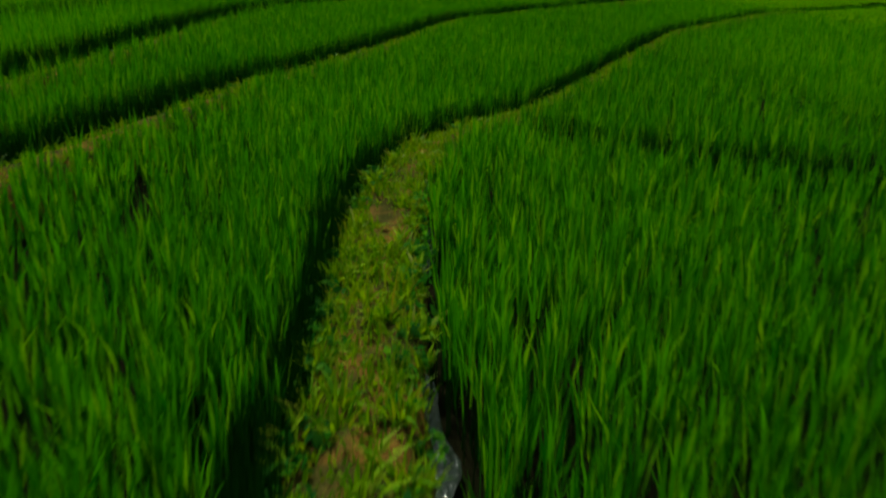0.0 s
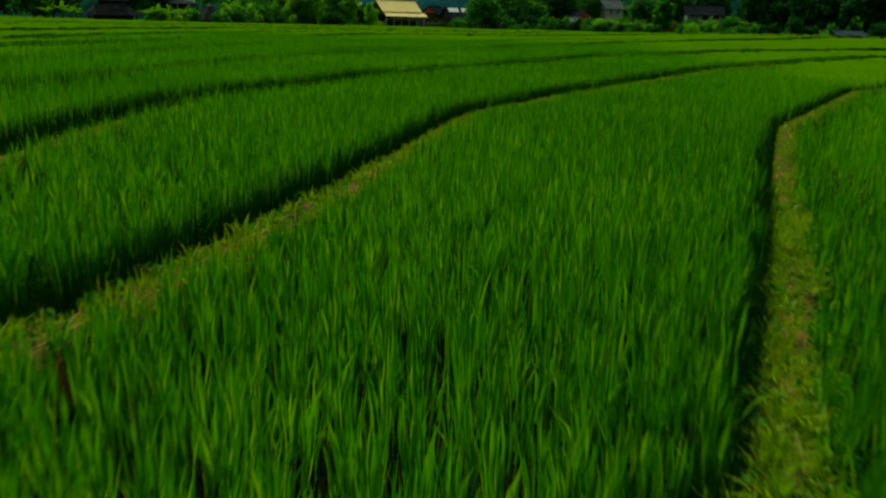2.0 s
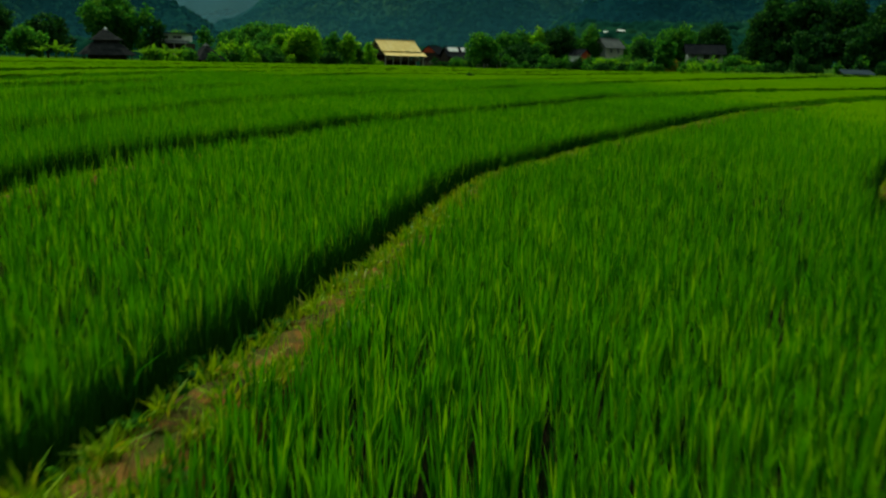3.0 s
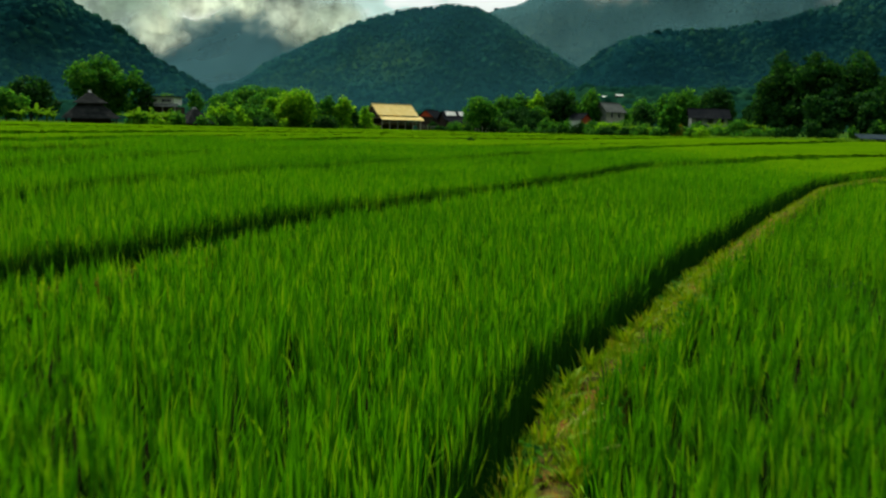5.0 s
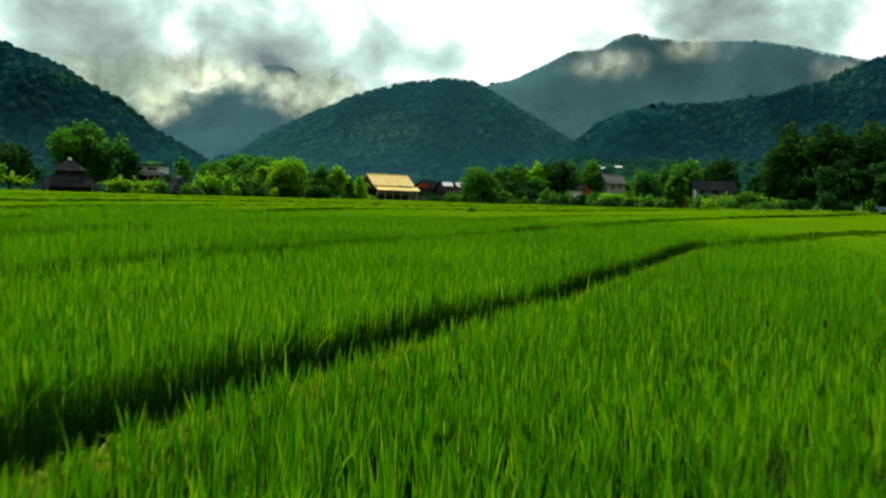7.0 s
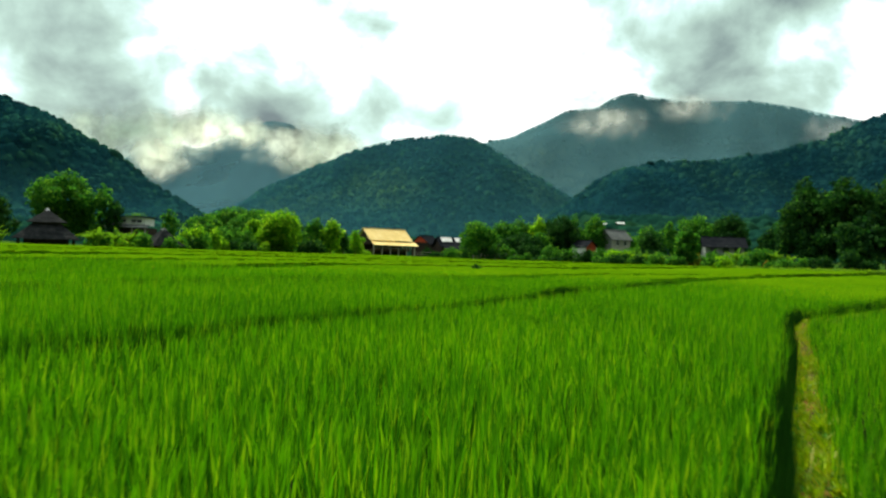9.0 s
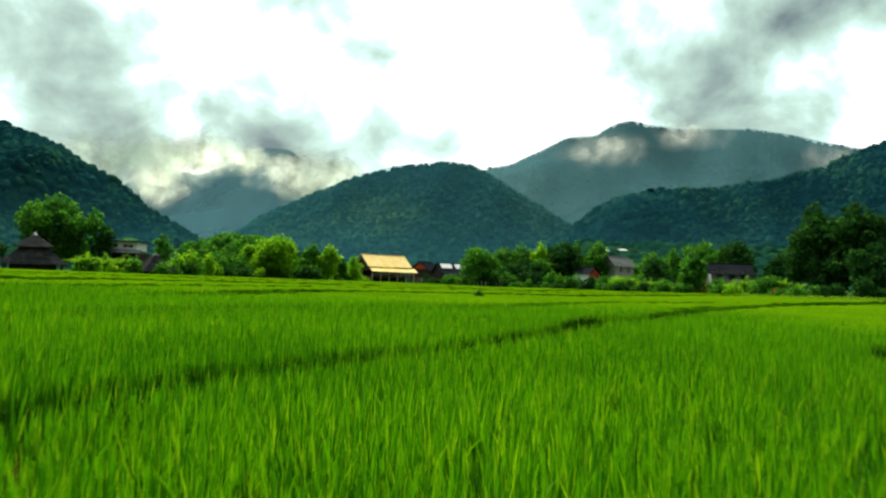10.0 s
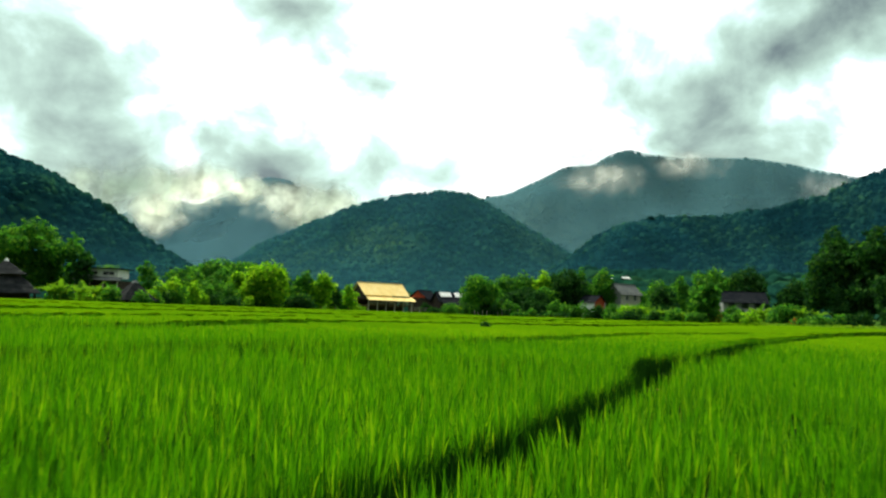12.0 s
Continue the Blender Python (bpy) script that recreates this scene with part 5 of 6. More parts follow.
def make_barn():
    y, x = 201.0, -5.4
    base = 0.3
    ob = empty("barn", pose(x, y + 1.5, base, 0, 0, 29), "timber barn on posts with a bright golden metal roof", "barn")
    L, half = 10.4, 3.7
    ze, zr = 3.45, 6.0
    slope = (zr - ze) / half
    for s in (-1, 1):
        c = [(-L / 2, 0, zr), (L / 2, 0, zr), (L / 2, s * half, ze), (-L / 2, s * half, ze)]
        sh = part("roof", slab(c if s > 0 else c[::-1], 0.06), M_GOLD, ob, "weathered golden sheet-metal roof slope")
        bm = bmesh.new()
        for i in range(17):
            xx = -L / 2 + 0.15 + i * (L - 0.3) / 16
            a, b = Vector((xx, s * 0.05, zr + 0.0)), Vector((xx, s * (half - 0.03), ze + 0.02))
            limb(bm, a, b, 0.035, 0.035, 4)
        part("roof_rib", bm, M_GOLD, sh)
        c = [(-L / 2 + 0.3, s * (half - 0.25), ze - 0.18), (L / 2 + 0.6, s * (half - 0.25), ze - 0.18), (L / 2 + 0.6, s * (half + 1.55), ze - 1.0), (-L / 2 + 0.3, s * (half + 1.55), ze - 1.0)]
        part("lower_roof", slab(c if s > 0 else c[::-1], 0.06), M_GOLD, ob, "lower lean-to roof of golden sheet metal")
    bm = bmesh.new()
    box_into(bm, -L / 2, -0.12, zr, L / 2, 0.12, zr + 0.07, 0.03)
    part("ridge_cap", bm, M_GOLD, ob)
    for s in (-1, 1):
        bm = bmesh.new()
        prof = [(-half + 0.3, ze - 0.9), (half - 0.3, ze - 0.9), (half - 0.3, ze - 0.02), (0, zr - 0.15), (-half + 0.3, ze - 0.02)]
        xx = s * (L / 2 - 0.5)
        a = [bm.verts.new((xx - 0.04, p[0], p[1])) for p in prof]
        b = [bm.verts.new((xx + 0.04, p[0], p[1])) for p in prof]
        bm.faces.new(a[::-1])
        bm.faces.new(b)
        for i in range(5):
            bm.faces.new((a[i], a[(i + 1) % 5], b[(i + 1) % 5], b[i]))
        bmesh.ops.recalc_face_normals(bm, faces=bm.faces)
        part("gable_wall", bm, M_DARKWOOD, ob, "dark weathered boards")
    part("floor", box(-L / 2 + 0.2, -half - 0.9, 1.25, L / 2 + 0.3, half + 0.9, 1.38), M_WOOD, ob)
    part("back_wall", box(-L / 2 + 0.5, 1.2, 1.38, L / 2 - 0.3, 1.35, ze - 0.1), M_DARKWOOD, ob)
    # added panel, its dark colour standing for the shade under the floor
    part("underfloor_shade_panel", box(-L / 2 + 0.5, -1.6, -0.4, L / 2 - 0.3, -1.45, 1.25), M_DARKWOOD, ob, "added dark panel for the shade below the floor")
    for i in range(4):
        xx = -L / 2 + 1.4 + i * 2.4
        part("stacked_sack", box(xx, -3.3, 1.38, xx + 1.3, -2.2, 1.9 + 0.15 * (i % 2), 0.12), M_WOOD, ob, "stacked brown sacks")
    for i in range(6):
        for s in (-1, 1):
            xx = -L / 2 + 0.5 + i * (L - 0.6) / 5
            part("post", box(xx - 0.09, s * (half + 1.0) - 0.09, -0.3, xx + 0.09, s * (half + 1.0) + 0.09, ze - 0.74, 0.02), M_PALEWOOD, ob)
    for z in (1.75, 2.05):
        part("rail", box(-L / 2 + 0.4, -half - 1.04, z, L / 2 + 0.2, -half - 0.96, z + 0.1, 0.01), M_PALEWOOD, ob)
    for i in range(11):
        xx = -L / 2 + 0.9 + i * (L - 1.0) / 11
        part("baluster", box(xx - 0.03, -half - 1.03, 1.38, xx + 0.03, -half - 0.97, 1.75), M_WOOD, ob)


def pyramid_roof(z0, z1, r0, r1, steps=5):
    """A hipped thatch tier of stepped courses, square in plan."""
    bm = bmesh.new()
    last = None
    for i in range(steps + 1):
        f = i / steps
        for k, (dr, dz) in enumerate(((0.0, 0.0), (-0.06, 0.07)) if i < steps else ((0.0, 0.0),)):
            r = r0 + (r1 - r0) * f + dr
            z = z0 + (z1 - z0) * (f ** 1.08) + dz
            ring = []
            for q in range(4):
                for h in range(4):
                    a, b = (-1 + h / 2), -1
                    px, py = (a, b) if q == 0 else (-b, a) if q == 1 else (-a, -b) if q == 2 else (b, -a)
                    ring.append(bm.verts.new((px * r + 0.03 * math.sin(9 * h + i * 5 + q), py * r + 0.03 * math.sin(7 * h + i * 3 + q), z + 0.035 * math.sin(5 * h + i * 7 + 2 * q))))
            if last:
                n = len(ring)
                for j in range(n):
                    bm.faces.new((last[j], last[(j + 1) % n], ring[(j + 1) % n], ring[j]))
            last = ring
    bm.faces.new(last)
    bmesh.ops.remove_doubles(bm, verts=bm.verts, dist=0.004)
    bmesh.ops.recalc_face_normals(bm, faces=bm.faces)
    return bm


def make_huts():
    b = float(ground_z(np.array(-43.4), np.array(126.0)))
    ob = empty("thatched_hut", pose(-43.4, 126, b, 0, 0, 24), "large two-tiered thatched pavilion with a pale finial", "hut", "thatched huts")
    part("lower_roof", pyramid_roof(1.05, 2.85, 3.65, 1.65, steps=7), M_THATCH, ob, "grey weathered thatch")
    part("clerestory", box(-1.55, -1.55, 2.6, 1.55, 1.55, 3.35), M_DARKWOOD, ob, "dark boarded band between the roofs")
    part("upper_roof", pyramid_roof(3.05, 4.55, 2.15, 0.12, steps=6), M_THATCH, ob, "grey weathered thatch")
    bm = bmesh.new()
    bmesh.ops.create_cone(bm, segments=8, radius1=0.26, radius2=0.05, depth=0.34, cap_ends=True, matrix=Matrix.Translation((0, 0, 4.64)))
    part("finial", bm, M_WHITE, ob, "small white ridge cap")
    for i in range(4):
        for s in (-1, 1):
            part("post", box((-3.0 + i * 2.0) - 0.08, s * 3.0 - 0.08, -0.3, (-3.0 + i * 2.0) + 0.08, s * 3.0 + 0.08, 1.5, 0.02), M_DARKWOOD, ob)
    part("floor", box(-3.2, -3.2, 0.1, 3.2, 3.2, 0.25, 0.02), M_DARKWOOD, ob)
    part("inner_wall", box(-2.4, -2.4, 0.25, 2.4, 2.4, 1.9, 0.02), M_DARKWOOD, ob)
    b = float(ground_z(np.array(-30.1), np.array(128.0)))
    ob = empty("thatched_hut", pose(-30.1, 128, b, 0, 0, 40), "small thatched hut with a pale metal cap", "hut", "thatched huts")
    part("roof", pyramid_roof(0.75, 2.75, 2.0, 0.25), M_THATCH, ob, "grey weathered thatch")
    bm = bmesh.new()
    bmesh.ops.create_cone(bm, segments=4, radius1=0.5, radius2=0.05, depth=0.35, cap_ends=True, matrix=Matrix.Translation((0, 0, 2.84)) @ Matrix.Rotation(0.785, 4, "Z"))
    part("roof_cap", bm, M_GREYROOF, ob, "pale grey metal cap")
    part("wall", box(-1.3, -1.3, -0.2, 1.3, 1.3, 1.3, 0.02), M_DARKWOOD, ob)


def make_houses():
    # two-storey white house behind the bananas
    b = float(ground_z(np.array(-38.9), np.array(143.0)))
    ob = empty("white_house", pose(-38.9, 143, b + 0.55, 0, 0, -4), "white upper storey house with dark window band", "house", "village houses")
    part("wall", box(-2.6, -2, -0.2, 2.6, 2, 2.6), M_DARKWOOD, ob, "shaded lower storey")
    part("upper_wall", box(-2.3, -1.7, 2.9, 2.3, 1.7, 4.05), M_WHITE, ob)
    part("awning", slab([(-3.0, -1.7, 3.05), (3.0, -1.7, 3.05), (3.1, -2.9, 2.62), (-3.1, -2.9, 2.62)][::-1], 0.08), M_GREYROOF, ob, "pale grey sheet-metal awning")
    part("roof", box(-2.7, -2.1, 4.05, 2.7, 2.1, 4.2, 0.02), M_DARKROOF, ob)
    for x in (-1.1, 1.1):
        window_part(ob, x, -1.7, 3.3, 1.5, 0.42, M_WHITE, M_PANE)
    tagged(part("roof_planting", leaf_cloud("roof_planting", [(0.9, -1.2, 4.4, 1.4, 0.4, 0.25)], 26, 0.1, M_LEAF_LIGHT, 9), M_LEAF_LIGHT, ob, "yellow-green potted plants"), kind="stuff")
    for i in range(4):
        part("post", box(-2.7 + i * 1.8 - 0.07, -2.75, -0.2, -2.7 + i * 1.8 + 0.07, -2.6, 2.66), M_PALEWOOD, ob)
    # grey-roofed houses beside the barn
    ob = empty("red_gabled_house", pose(4.1, 217, 1.1, 0, 0, 62), "dark-roofed house with a red gable", "house", "village houses")
    walls_with_gables(ob, 6.0, 2.2, -1.2, 2.7, 4.4, M_DARKWOOD)
    for e in (-1, 1):
        bm = bmesh.new()
        face = [[bm.verts.new((e * (3.0 + d), yy, zz)) for yy, zz in ((-1.9, 2.72), (1.9, 2.72), (0, 4.22))] for d in (0.0, 0.06)]
        bm.faces.new(face[0])
        bm.faces.new(face[1][::-1])
        for q in range(3):
            bm.faces.new((face[0][q], face[1][q], face[1][(q + 1) % 3], face[0][(q + 1) % 3]))
        bmesh.ops.recalc_face_normals(bm, faces=bm.faces)
        part("gable_board", bm, M_REDWALL, ob, "red painted gable boards")
    gable_roof(ob, 6.0, 2.2, 2.7, 4.4, 0.4, M_DARKROOF)
    ob = empty("grey_roofed_house", pose(10.2, 211, 0.2, 0, 0, 18), "village house with dark grey roof and pale new sheets", "house", "village houses")
    walls_with_gables(ob, 7.4, 2.6, -0.3, 3.1, 5.0, M_DARKWOOD)
    gable_roof(ob, 7.4, 2.6, 3.1, 5.0, 0.5, M_DARKROOF)
    for x in (-2.0, 1.4):
        part("roof_sheet", slab([(x - 1.3, -0.2, 4.93), (x + 1.3, -0.2, 4.93), (x + 1.3, -1.5, 3.98), (x - 1.3, -1.5, 3.98)][::-1], 0.04), M_WHITE, ob, "pale new metal sheet")
    part("lean_to", slab([(-3.6, -2.6, 3.2), (3.8, -2.6, 3.2), (3.9, -5.0, 2.2), (-3.7, -5.0, 2.2)][::-1], 0.06), M_DARKROOF, ob)
    for i in range(4):
        part("post", box(-3.4 + i * 2.3 - 0.07, -4.9, -0.3, -3.4 + i * 2.3 + 0.07, -4.76, 2.25), M_DARKWOOD, ob)
    # red and white shed
    b = float(ground_z(np.array(34.0), np.array(180.0)))
    ob = empty("red_shed", pose(34.0, 181, b, 0, 0, -52), "shed with a red end wall and white side", "shed", "village houses")
    walls_with_gables(ob, 3.2, 1.55, -0.3, 3.4, 4.5, M_WHITE, M_REDWALL)
    gable_roof(ob, 3.2, 1.55, 3.4, 4.5, 0.35, M_DARKROOF)
    part("door", box(-0.45, -1.67, -0.2, 0.45, -1.63, 1.9), M_DARKWOOD, ob)
    # white gabled house
    b = float(ground_z(np.array(43.0), np.array(189.0)))
    ob = empty("white_gabled_house", pose(42.0, 190, b + 1.6, 0, 0, 32), "pale house with a grey roof and white gable", "house", "village houses")
    walls_with_gables(ob, 5.2, 1.9, -2.2, 3.7, 5.4, M_CREAM, M_SHADEWHITE)
    gable_roof(ob, 5.2, 1.9, 3.7, 5.4, 0.45, M_GREYROOF)
    for x in (-1.2, 1.0):
        window_part(ob, x, -2.08, 2.2, 0.8, 1.0, M_WHITE, M_PANE)
    # small white house by the bananas
    b = float(ground_z(np.array(54.3), np.array(166.0)))
    ob = empty("small_white_house", pose(55.0, 166, b + 0.7, 0, 0, -12), "small white-walled house with a dark roof", "house", "village houses")
    walls_with_gables(ob, 6.4, 2.4, -1.1, 3.1, 4.6, M_SHADEWHITE)
    gable_roof(ob, 6.4, 2.4, 3.1, 4.6, 0.6, M_DARKROOF)
    for x in (-1.9, 0.2, 2.1):
        window_part(ob, x, -2.48, 1.9, 0.9, 1.0, M_DARKWOOD, M_PANE)
    # roofs up the slope
    for x, y, w in ((56.6, 258, 1.3), (62.0, 262, 1.9)):
        b = float(ground_z(np.array(x), np.array(float(y))))
        ob = empty("hillside_hut", pose(x, y, b + 1.2, 0, 0, 8), "small hut with a pale metal roof on the slope", "hut", "huts on the slope")
        walls_with_gables(ob, w, 0.9, -1.6, 2.4, 2.75, M_DARKWOOD)
        gable_roof(ob, w, 0.9, 2.4, 2.75, 0.25, M_WHITE)


def make_yard_rail():
    """A grey pole railing running out from the barn on either side."""
    for x0, x1 in ((-17.6, -10.6), (1.2, 4.6)):
        ob = empty("pole_railing", pose(x0, 197.2, float(ground_z(np.array(x0), np.array(197.0)))), "weathered grey pole railing beside the barn", "railing", "railings beside the barn")
        n = int((x1 - x0) / 1.2)
        for i in range(n + 1):
            bm = bmesh.new()
            limb(bm, ((x1 - x0) * i / n, 0, -0.3), ((x1 - x0) * i / n + 0.03, 0, 1.5 + 0.1 * (i % 2)), 0.06, 0.05, 6)
            part("post", bm, M_PALEWOOD, ob)
        for z in (0.85, 1.3):
            bm = bmesh.new()
            limb(bm, (-0.2, -0.08, z), (x1 - x0 + 0.2, -0.08, z + 0.06), 0.05, 0.045, 6)
            part("rail", bm, M_PALEWOOD, ob)


def make_fence():
    rng = random.Random(2)
    post = None
    for i in range(34):
        x = 12 + i * 0.66
        y = 174 - 0.18 * (x - 12) + rng.uniform(-0.2, 0.2)
        z = float(ground_z(np.array(x), np.array(y)))
        h = rng.uniform(1.0, 1.6)
        if post is None:
            post = new("fence_post")
            post.matrix_world = pose(x, y, z)
            tagged(post, "pale weathered wooden fence post", "post", "fence posts below the grove")
            bm = bmesh.new()
            limb(bm, (0, 0, -0.2), (0.02, 0, 1.2), 0.06, 0.05, 7)
            part("stake", bm, M_PALEWOOD, post)
        else:
            copy_thing(post, pose(x, y, z, rng.uniform(-4, 4), rng.uniform(-4, 4), rng.uniform(0, 360)) @ Matrix.Diagonal((1, 1, h / 1.2, 1)))


# ---- low cloud ----
def mist_material(name, colour, most, scale, seed, sharp=(0.40, 0.78)):
    m, nt, p, out = material(name)
    nt.nodes.remove(p)
    tc = nt.nodes.new("ShaderNodeTexCoord")
    mp = nt.nodes.new("ShaderNodeMapping")
    mp.inputs["Location"].default_value = (seed * 3.7, seed * 1.3, seed)
    link(nt, tc.outputs["Object"], mp.inputs["Vector"])
    n = nt.nodes.new("ShaderNodeTexNoise")
    n.inputs["Scale"].default_value, n.inputs["Detail"].default_value, n.inputs["Roughness"].default_value = scale, 7, 0.58
    n.inputs["Distortion"].default_value = 0.4
    link(nt, mp.outputs["Vector"], n.inputs["Vector"])
    g = nt.nodes.new("ShaderNodeVectorMath")
    g.operation = "DISTANCE"
    g.inputs[1].default_value = (0.5, 0.5, 0.5)
    flat = nt.nodes.new("ShaderNodeVectorMath")
    flat.operation = "MULTIPLY_ADD"
    flat.inputs[1].default_value, flat.inputs[2].default_value = (1, 0, 1), (0, 0.5, 0)
    link(nt, tc.outputs["Generated"], flat.inputs[0])
    link(nt, flat.outputs[0], g.inputs[0])
    edge = nt.nodes.new("ShaderNodeMapRange")
    edge.inputs[1].default_value, edge.inputs[2].default_value = 0.12, 0.5
    edge.inputs[3].default_value, edge.inputs[4].default_value = 0.24, -0.46
    link(nt, g.outputs["Value"], edge.inputs[0])
    add = nt.nodes.new("ShaderNodeMath")
    add.operation = "ADD"
    link(nt, n.outputs[0], add.inputs[0])
    link(nt, edge.outputs[0], add.inputs[1])
    a = nt.nodes.new("ShaderNodeMapRange")
    a.interpolation_type = "SMOOTHSTEP"
    a.inputs[1].default_value, a.inputs[2].default_value = sharp
    a.inputs[3].default_value, a.inputs[4].default_value = 0.0, most
    link(nt, add.outputs[0], a.inputs[0])
    d = nt.nodes.new("ShaderNodeBsdfDiffuse")
    t = nt.nodes.new("ShaderNodeBsdfTranslucent")
    puff = nt.nodes.new("ShaderNodeTexNoise")
    puff.inputs["Scale"].default_value, puff.inputs["Detail"].default_value, puff.inputs["Roughness"].default_value = scale * 1.7, 6, 0.55
    link(nt, mp.outputs["Vector"], puff.inputs["Vector"])
    body = ramp_node(nt, puff.outputs[0], [(0.36, tuple(0.55 * q for q in colour)), (0.5, colour), (0.62, tuple(1.4 * q for q in colour))])
    link(nt, body, d.inputs["Color"])
    link(nt, body, t.inputs["Color"])
    half = nt.nodes.new("ShaderNodeMixShader")
    half.inputs[0].default_value = 0.6
    link(nt, d.outputs[0], half.inputs[1])
    link(nt, t.outputs[0], half.inputs[2])
    tr = nt.nodes.new("ShaderNodeBsdfTransparent")
    mx = nt.nodes.new("ShaderNodeMixShader")
    link(nt, a.outputs[0], mx.inputs[0])
    link(nt, tr.outputs[0], mx.inputs[1])
    link(nt, half.outputs[0], mx.inputs[2])
    link(nt, mx.outputs[0], out.inputs["Surface"])
    return m


def make_cloud(x, y, z, w, h, most, scale, seed, colour=(0.92, 0.93, 0.9), name="low_cloud", sharp=(0.40, 0.78)):
    u, v = np.linspace(-0.5, 0.5, 40), np.linspace(-0.5, 0.5, 24)
    U, V = np.meshgrid(u, v, indexing="ij")
    bulge = 0.12 * w * np.cos(U * 3.1) * np.cos(V * 3.1) + 0.03 * w * np.sin(U * 13 + seed) * np.sin(V * 9)
    mat = mist_material(name, colour, most, scale / h, seed, sharp)
    ob = new(name, quads(name, np.stack([U * w, -bulge, V * h], -1).reshape(-1, 3), grid_faces(40, 24), mat, True))
    ob.location = (x, y, z)
    ob.visible_shadow = False
    return tagged(ob, "soft bank of low cloud drifting over the mountain", "cloud", kind="stuff")


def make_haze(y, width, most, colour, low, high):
    """A thin tinted sheet standing in for valley haze, thickest near the ground and gone below the ridges."""
    m, nt, p, out = material("valley_haze_sheet")
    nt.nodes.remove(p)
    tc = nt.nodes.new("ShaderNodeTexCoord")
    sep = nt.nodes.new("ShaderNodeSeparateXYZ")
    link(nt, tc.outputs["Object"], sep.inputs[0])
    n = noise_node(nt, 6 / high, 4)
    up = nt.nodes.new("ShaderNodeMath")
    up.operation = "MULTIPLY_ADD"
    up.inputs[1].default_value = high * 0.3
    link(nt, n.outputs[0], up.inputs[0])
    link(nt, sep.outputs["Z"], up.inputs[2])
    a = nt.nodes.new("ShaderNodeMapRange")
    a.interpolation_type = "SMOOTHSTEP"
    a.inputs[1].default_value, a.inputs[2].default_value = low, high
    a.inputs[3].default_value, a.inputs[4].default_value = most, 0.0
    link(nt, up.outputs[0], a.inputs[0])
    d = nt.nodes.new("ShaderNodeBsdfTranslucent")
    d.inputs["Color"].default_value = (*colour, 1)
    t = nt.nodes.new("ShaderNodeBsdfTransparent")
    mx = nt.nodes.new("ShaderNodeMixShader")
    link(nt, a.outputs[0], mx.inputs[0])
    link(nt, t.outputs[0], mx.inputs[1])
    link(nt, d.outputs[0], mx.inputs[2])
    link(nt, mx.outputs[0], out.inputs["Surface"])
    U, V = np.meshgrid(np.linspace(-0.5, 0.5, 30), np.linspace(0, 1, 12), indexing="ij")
    ob = new("valley_haze_sheet", quads("valley_haze_sheet", np.stack([U * width, 20 * np.cos(U * 9) + 0 * V, V * high * 1.02], -1).reshape(-1, 3), grid_faces(30, 12), m, True))
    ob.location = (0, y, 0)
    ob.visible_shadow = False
    tagged(ob, "thin bluish sheet standing in for haze in the valley", "haze", kind="stuff")


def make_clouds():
    # one coloured sheet paints the haze at the foot of the hills
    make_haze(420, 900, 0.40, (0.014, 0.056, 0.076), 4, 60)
    for c in CLOUDS:
        make_cloud(*c, sharp=(0.34, 0.98) if c[1] < 1600 else (0.38, 0.98))


M_GOLD = surface("golden_sheet_metal", [(0.3, (0.76, 0.54, 0.18)), (0.6, (0.86, 0.66, 0.27)), (0.8, (0.90, 0.74, 0.40))], scale=0.8, fine=9, rough=0.75, bump_strength=0.1, specular=0.08)
M_GREYROOF = surface("pale_sheet_metal", [(0.3, (0.09, 0.10, 0.10)), (0.7, (0.17, 0.18, 0.175))], scale=0.8, fine=8, rough=0.5, bump_strength=0.1)
M_DARKROOF = surface("dark_tile_roof", [(0.3, (0.008, 0.010, 0.014)), (0.7, (0.022, 0.024, 0.028))], scale=1.2, fine=10, rough=1.0, bump_strength=0.4, specular=0.0)
M_THATCH = surface("grey_thatch", [(0.3, (0.013, 0.015, 0.017)), (0.6, (0.032, 0.034, 0.036)), (0.8, (0.070, 0.070, 0.068))], scale=1.5, fine=16, rough=0.95, bump_strength=0.8, bump_distance=0.05)
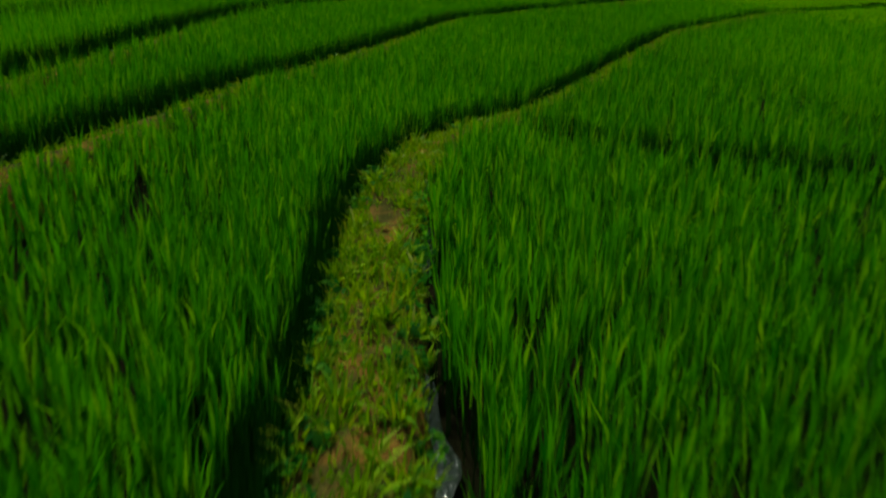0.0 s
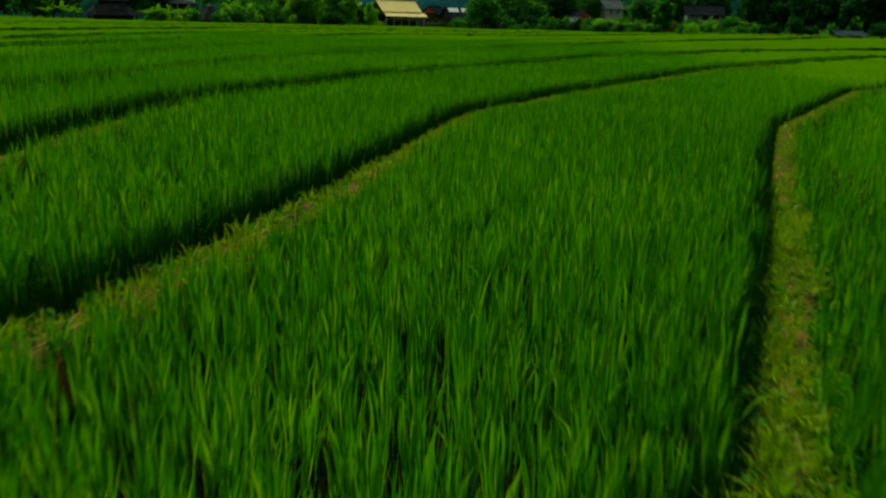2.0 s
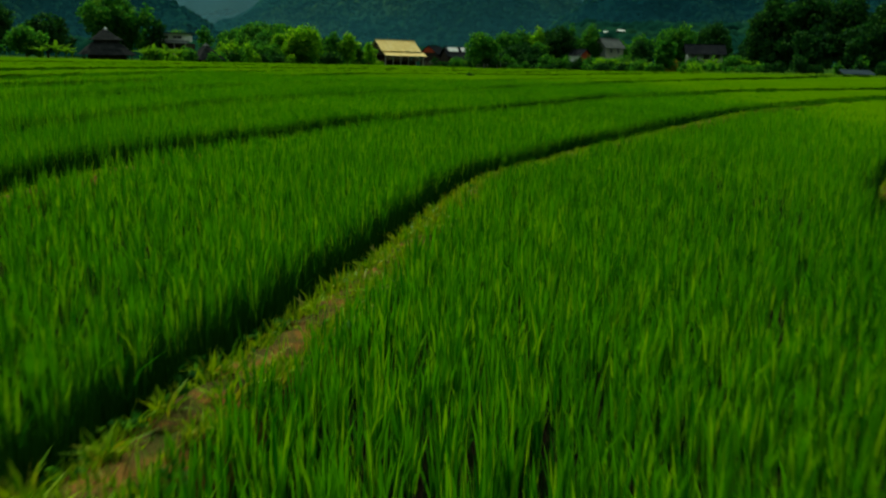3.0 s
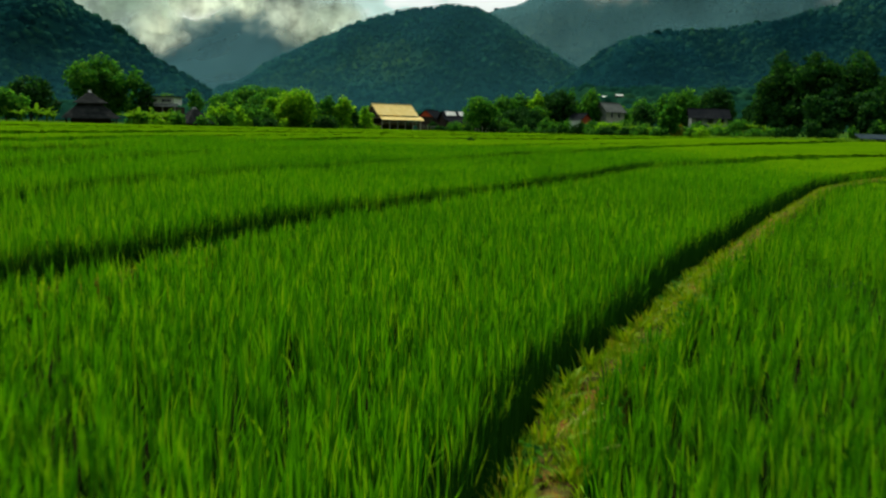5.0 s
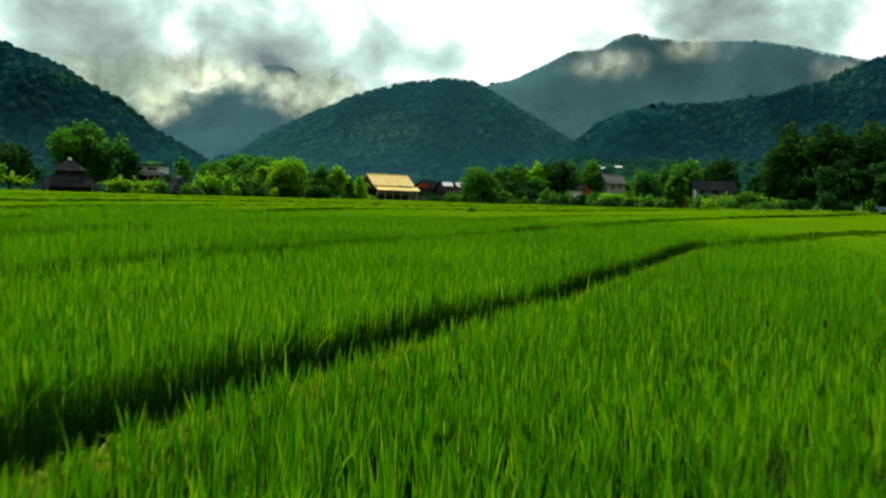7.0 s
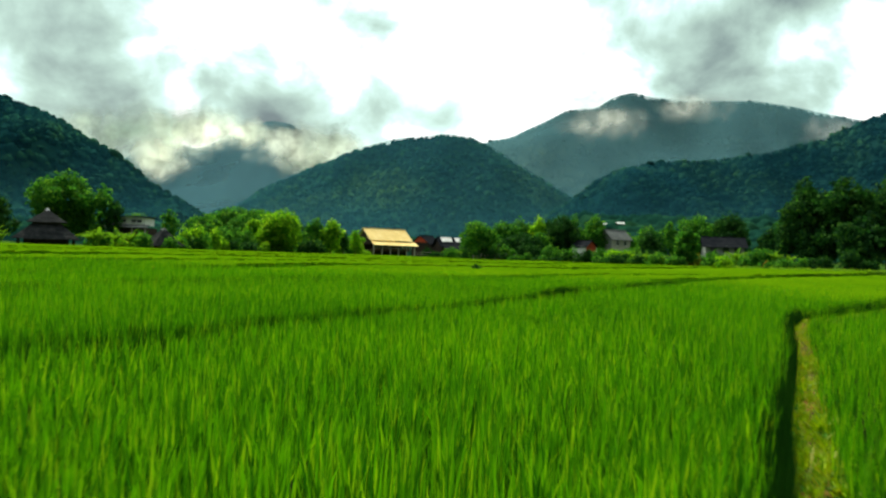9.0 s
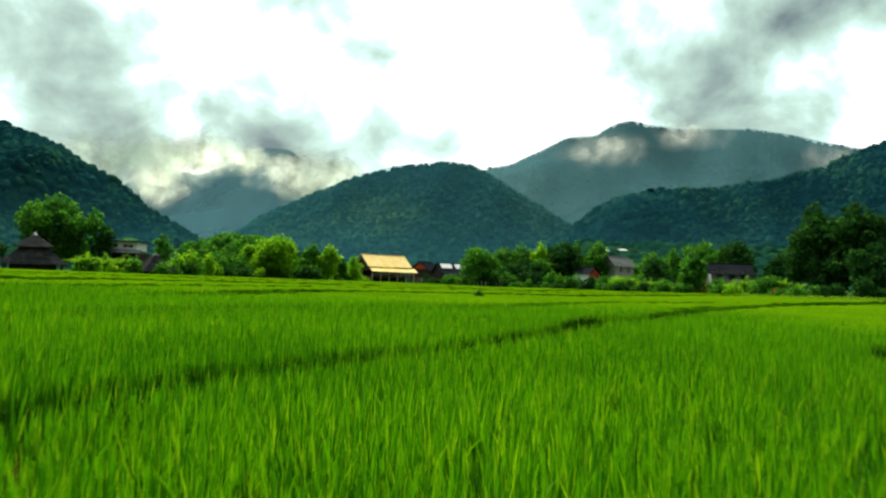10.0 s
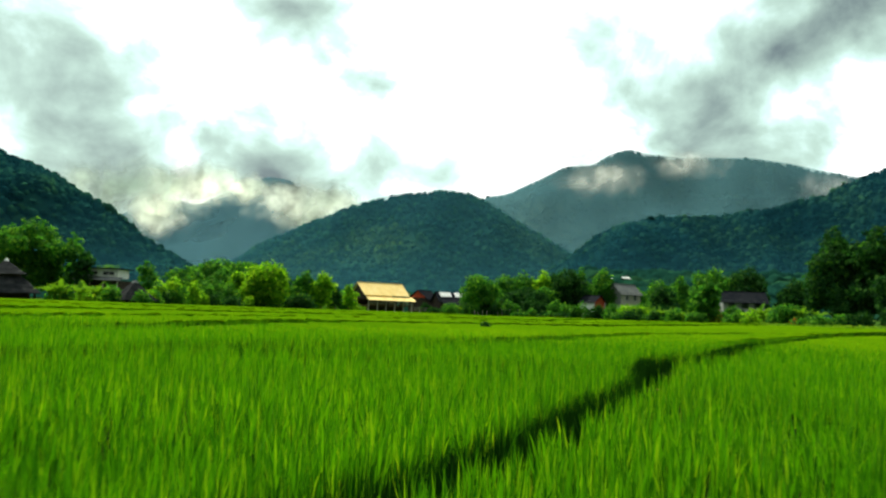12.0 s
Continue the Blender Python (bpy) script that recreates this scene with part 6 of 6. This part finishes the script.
M_WOOD = surface("brown_boards", [(0.3, (0.10, 0.065, 0.04)), (0.7, (0.22, 0.15, 0.09))], scale=2, fine=14, rough=0.85)
M_DARKWOOD = surface("dark_boards", [(0.3, (0.025, 0.02, 0.018)), (0.7, (0.065, 0.05, 0.04))], scale=2, fine=14, rough=0.9)
M_PALEWOOD = surface("pale_posts", [(0.3, (0.28, 0.26, 0.22)), (0.7, (0.46, 0.43, 0.37))], scale=2, fine=14, rough=0.85)
M_WHITE = surface("white_paint", [(0.3, (0.62, 0.64, 0.64)), (0.7, (0.80, 0.80, 0.78))], scale=1.0, fine=12, rough=0.7, bump_strength=0.1)
# white taken down to grey: the walls' shade is put into the colour
M_SHADEWHITE = surface("shaded_whitewash", [(0.3, (0.22, 0.24, 0.24)), (0.7, (0.40, 0.41, 0.39))], scale=1.0, fine=10, rough=0.85, bump_strength=0.15)
M_CREAM = surface("cream_plaster", [(0.3, (0.45, 0.43, 0.38)), (0.7, (0.60, 0.57, 0.50))], scale=1.0, fine=12, rough=0.85, bump_strength=0.15)
M_REDWALL = surface("red_painted_boards", [(0.3, (0.34, 0.05, 0.03)), (0.7, (0.55, 0.10, 0.05))], scale=1.5, fine=12, rough=0.7, bump_strength=0.15)
M_PANE = surface("dark_window_glass", [(0.3, (0.02, 0.025, 0.03)), (0.7, (0.04, 0.045, 0.05))], scale=1.0, fine=5, rough=0.08, bump_strength=0.02, specular=0.6)
M_ORANGE = leaf_material("orange_leaf", (0.16, 0.05, 0.01), (0.34, 0.12, 0.02), patch=0.5)
M_BLUEROOF = surface("bluish_sheet_metal", [(0.3, (0.024, 0.038, 0.050)), (0.7, (0.045, 0.064, 0.080))], scale=0.8, fine=8, rough=0.8, bump_strength=0.1, specular=0.0)
M_ORANGE_DIM = leaf_material("olive_leaf", (0.07, 0.09, 0.012), (0.17, 0.16, 0.02), patch=0.5, translucent=0.4, specular=0.01)

make_barn()
make_shelter()
make_huts()
make_houses()
make_trees()
make_bushes()
make_bananas()
make_fence()
make_yard_rail()
make_verge()
make_bund_weeds()
make_woods()
make_clouds()
make_bunds()
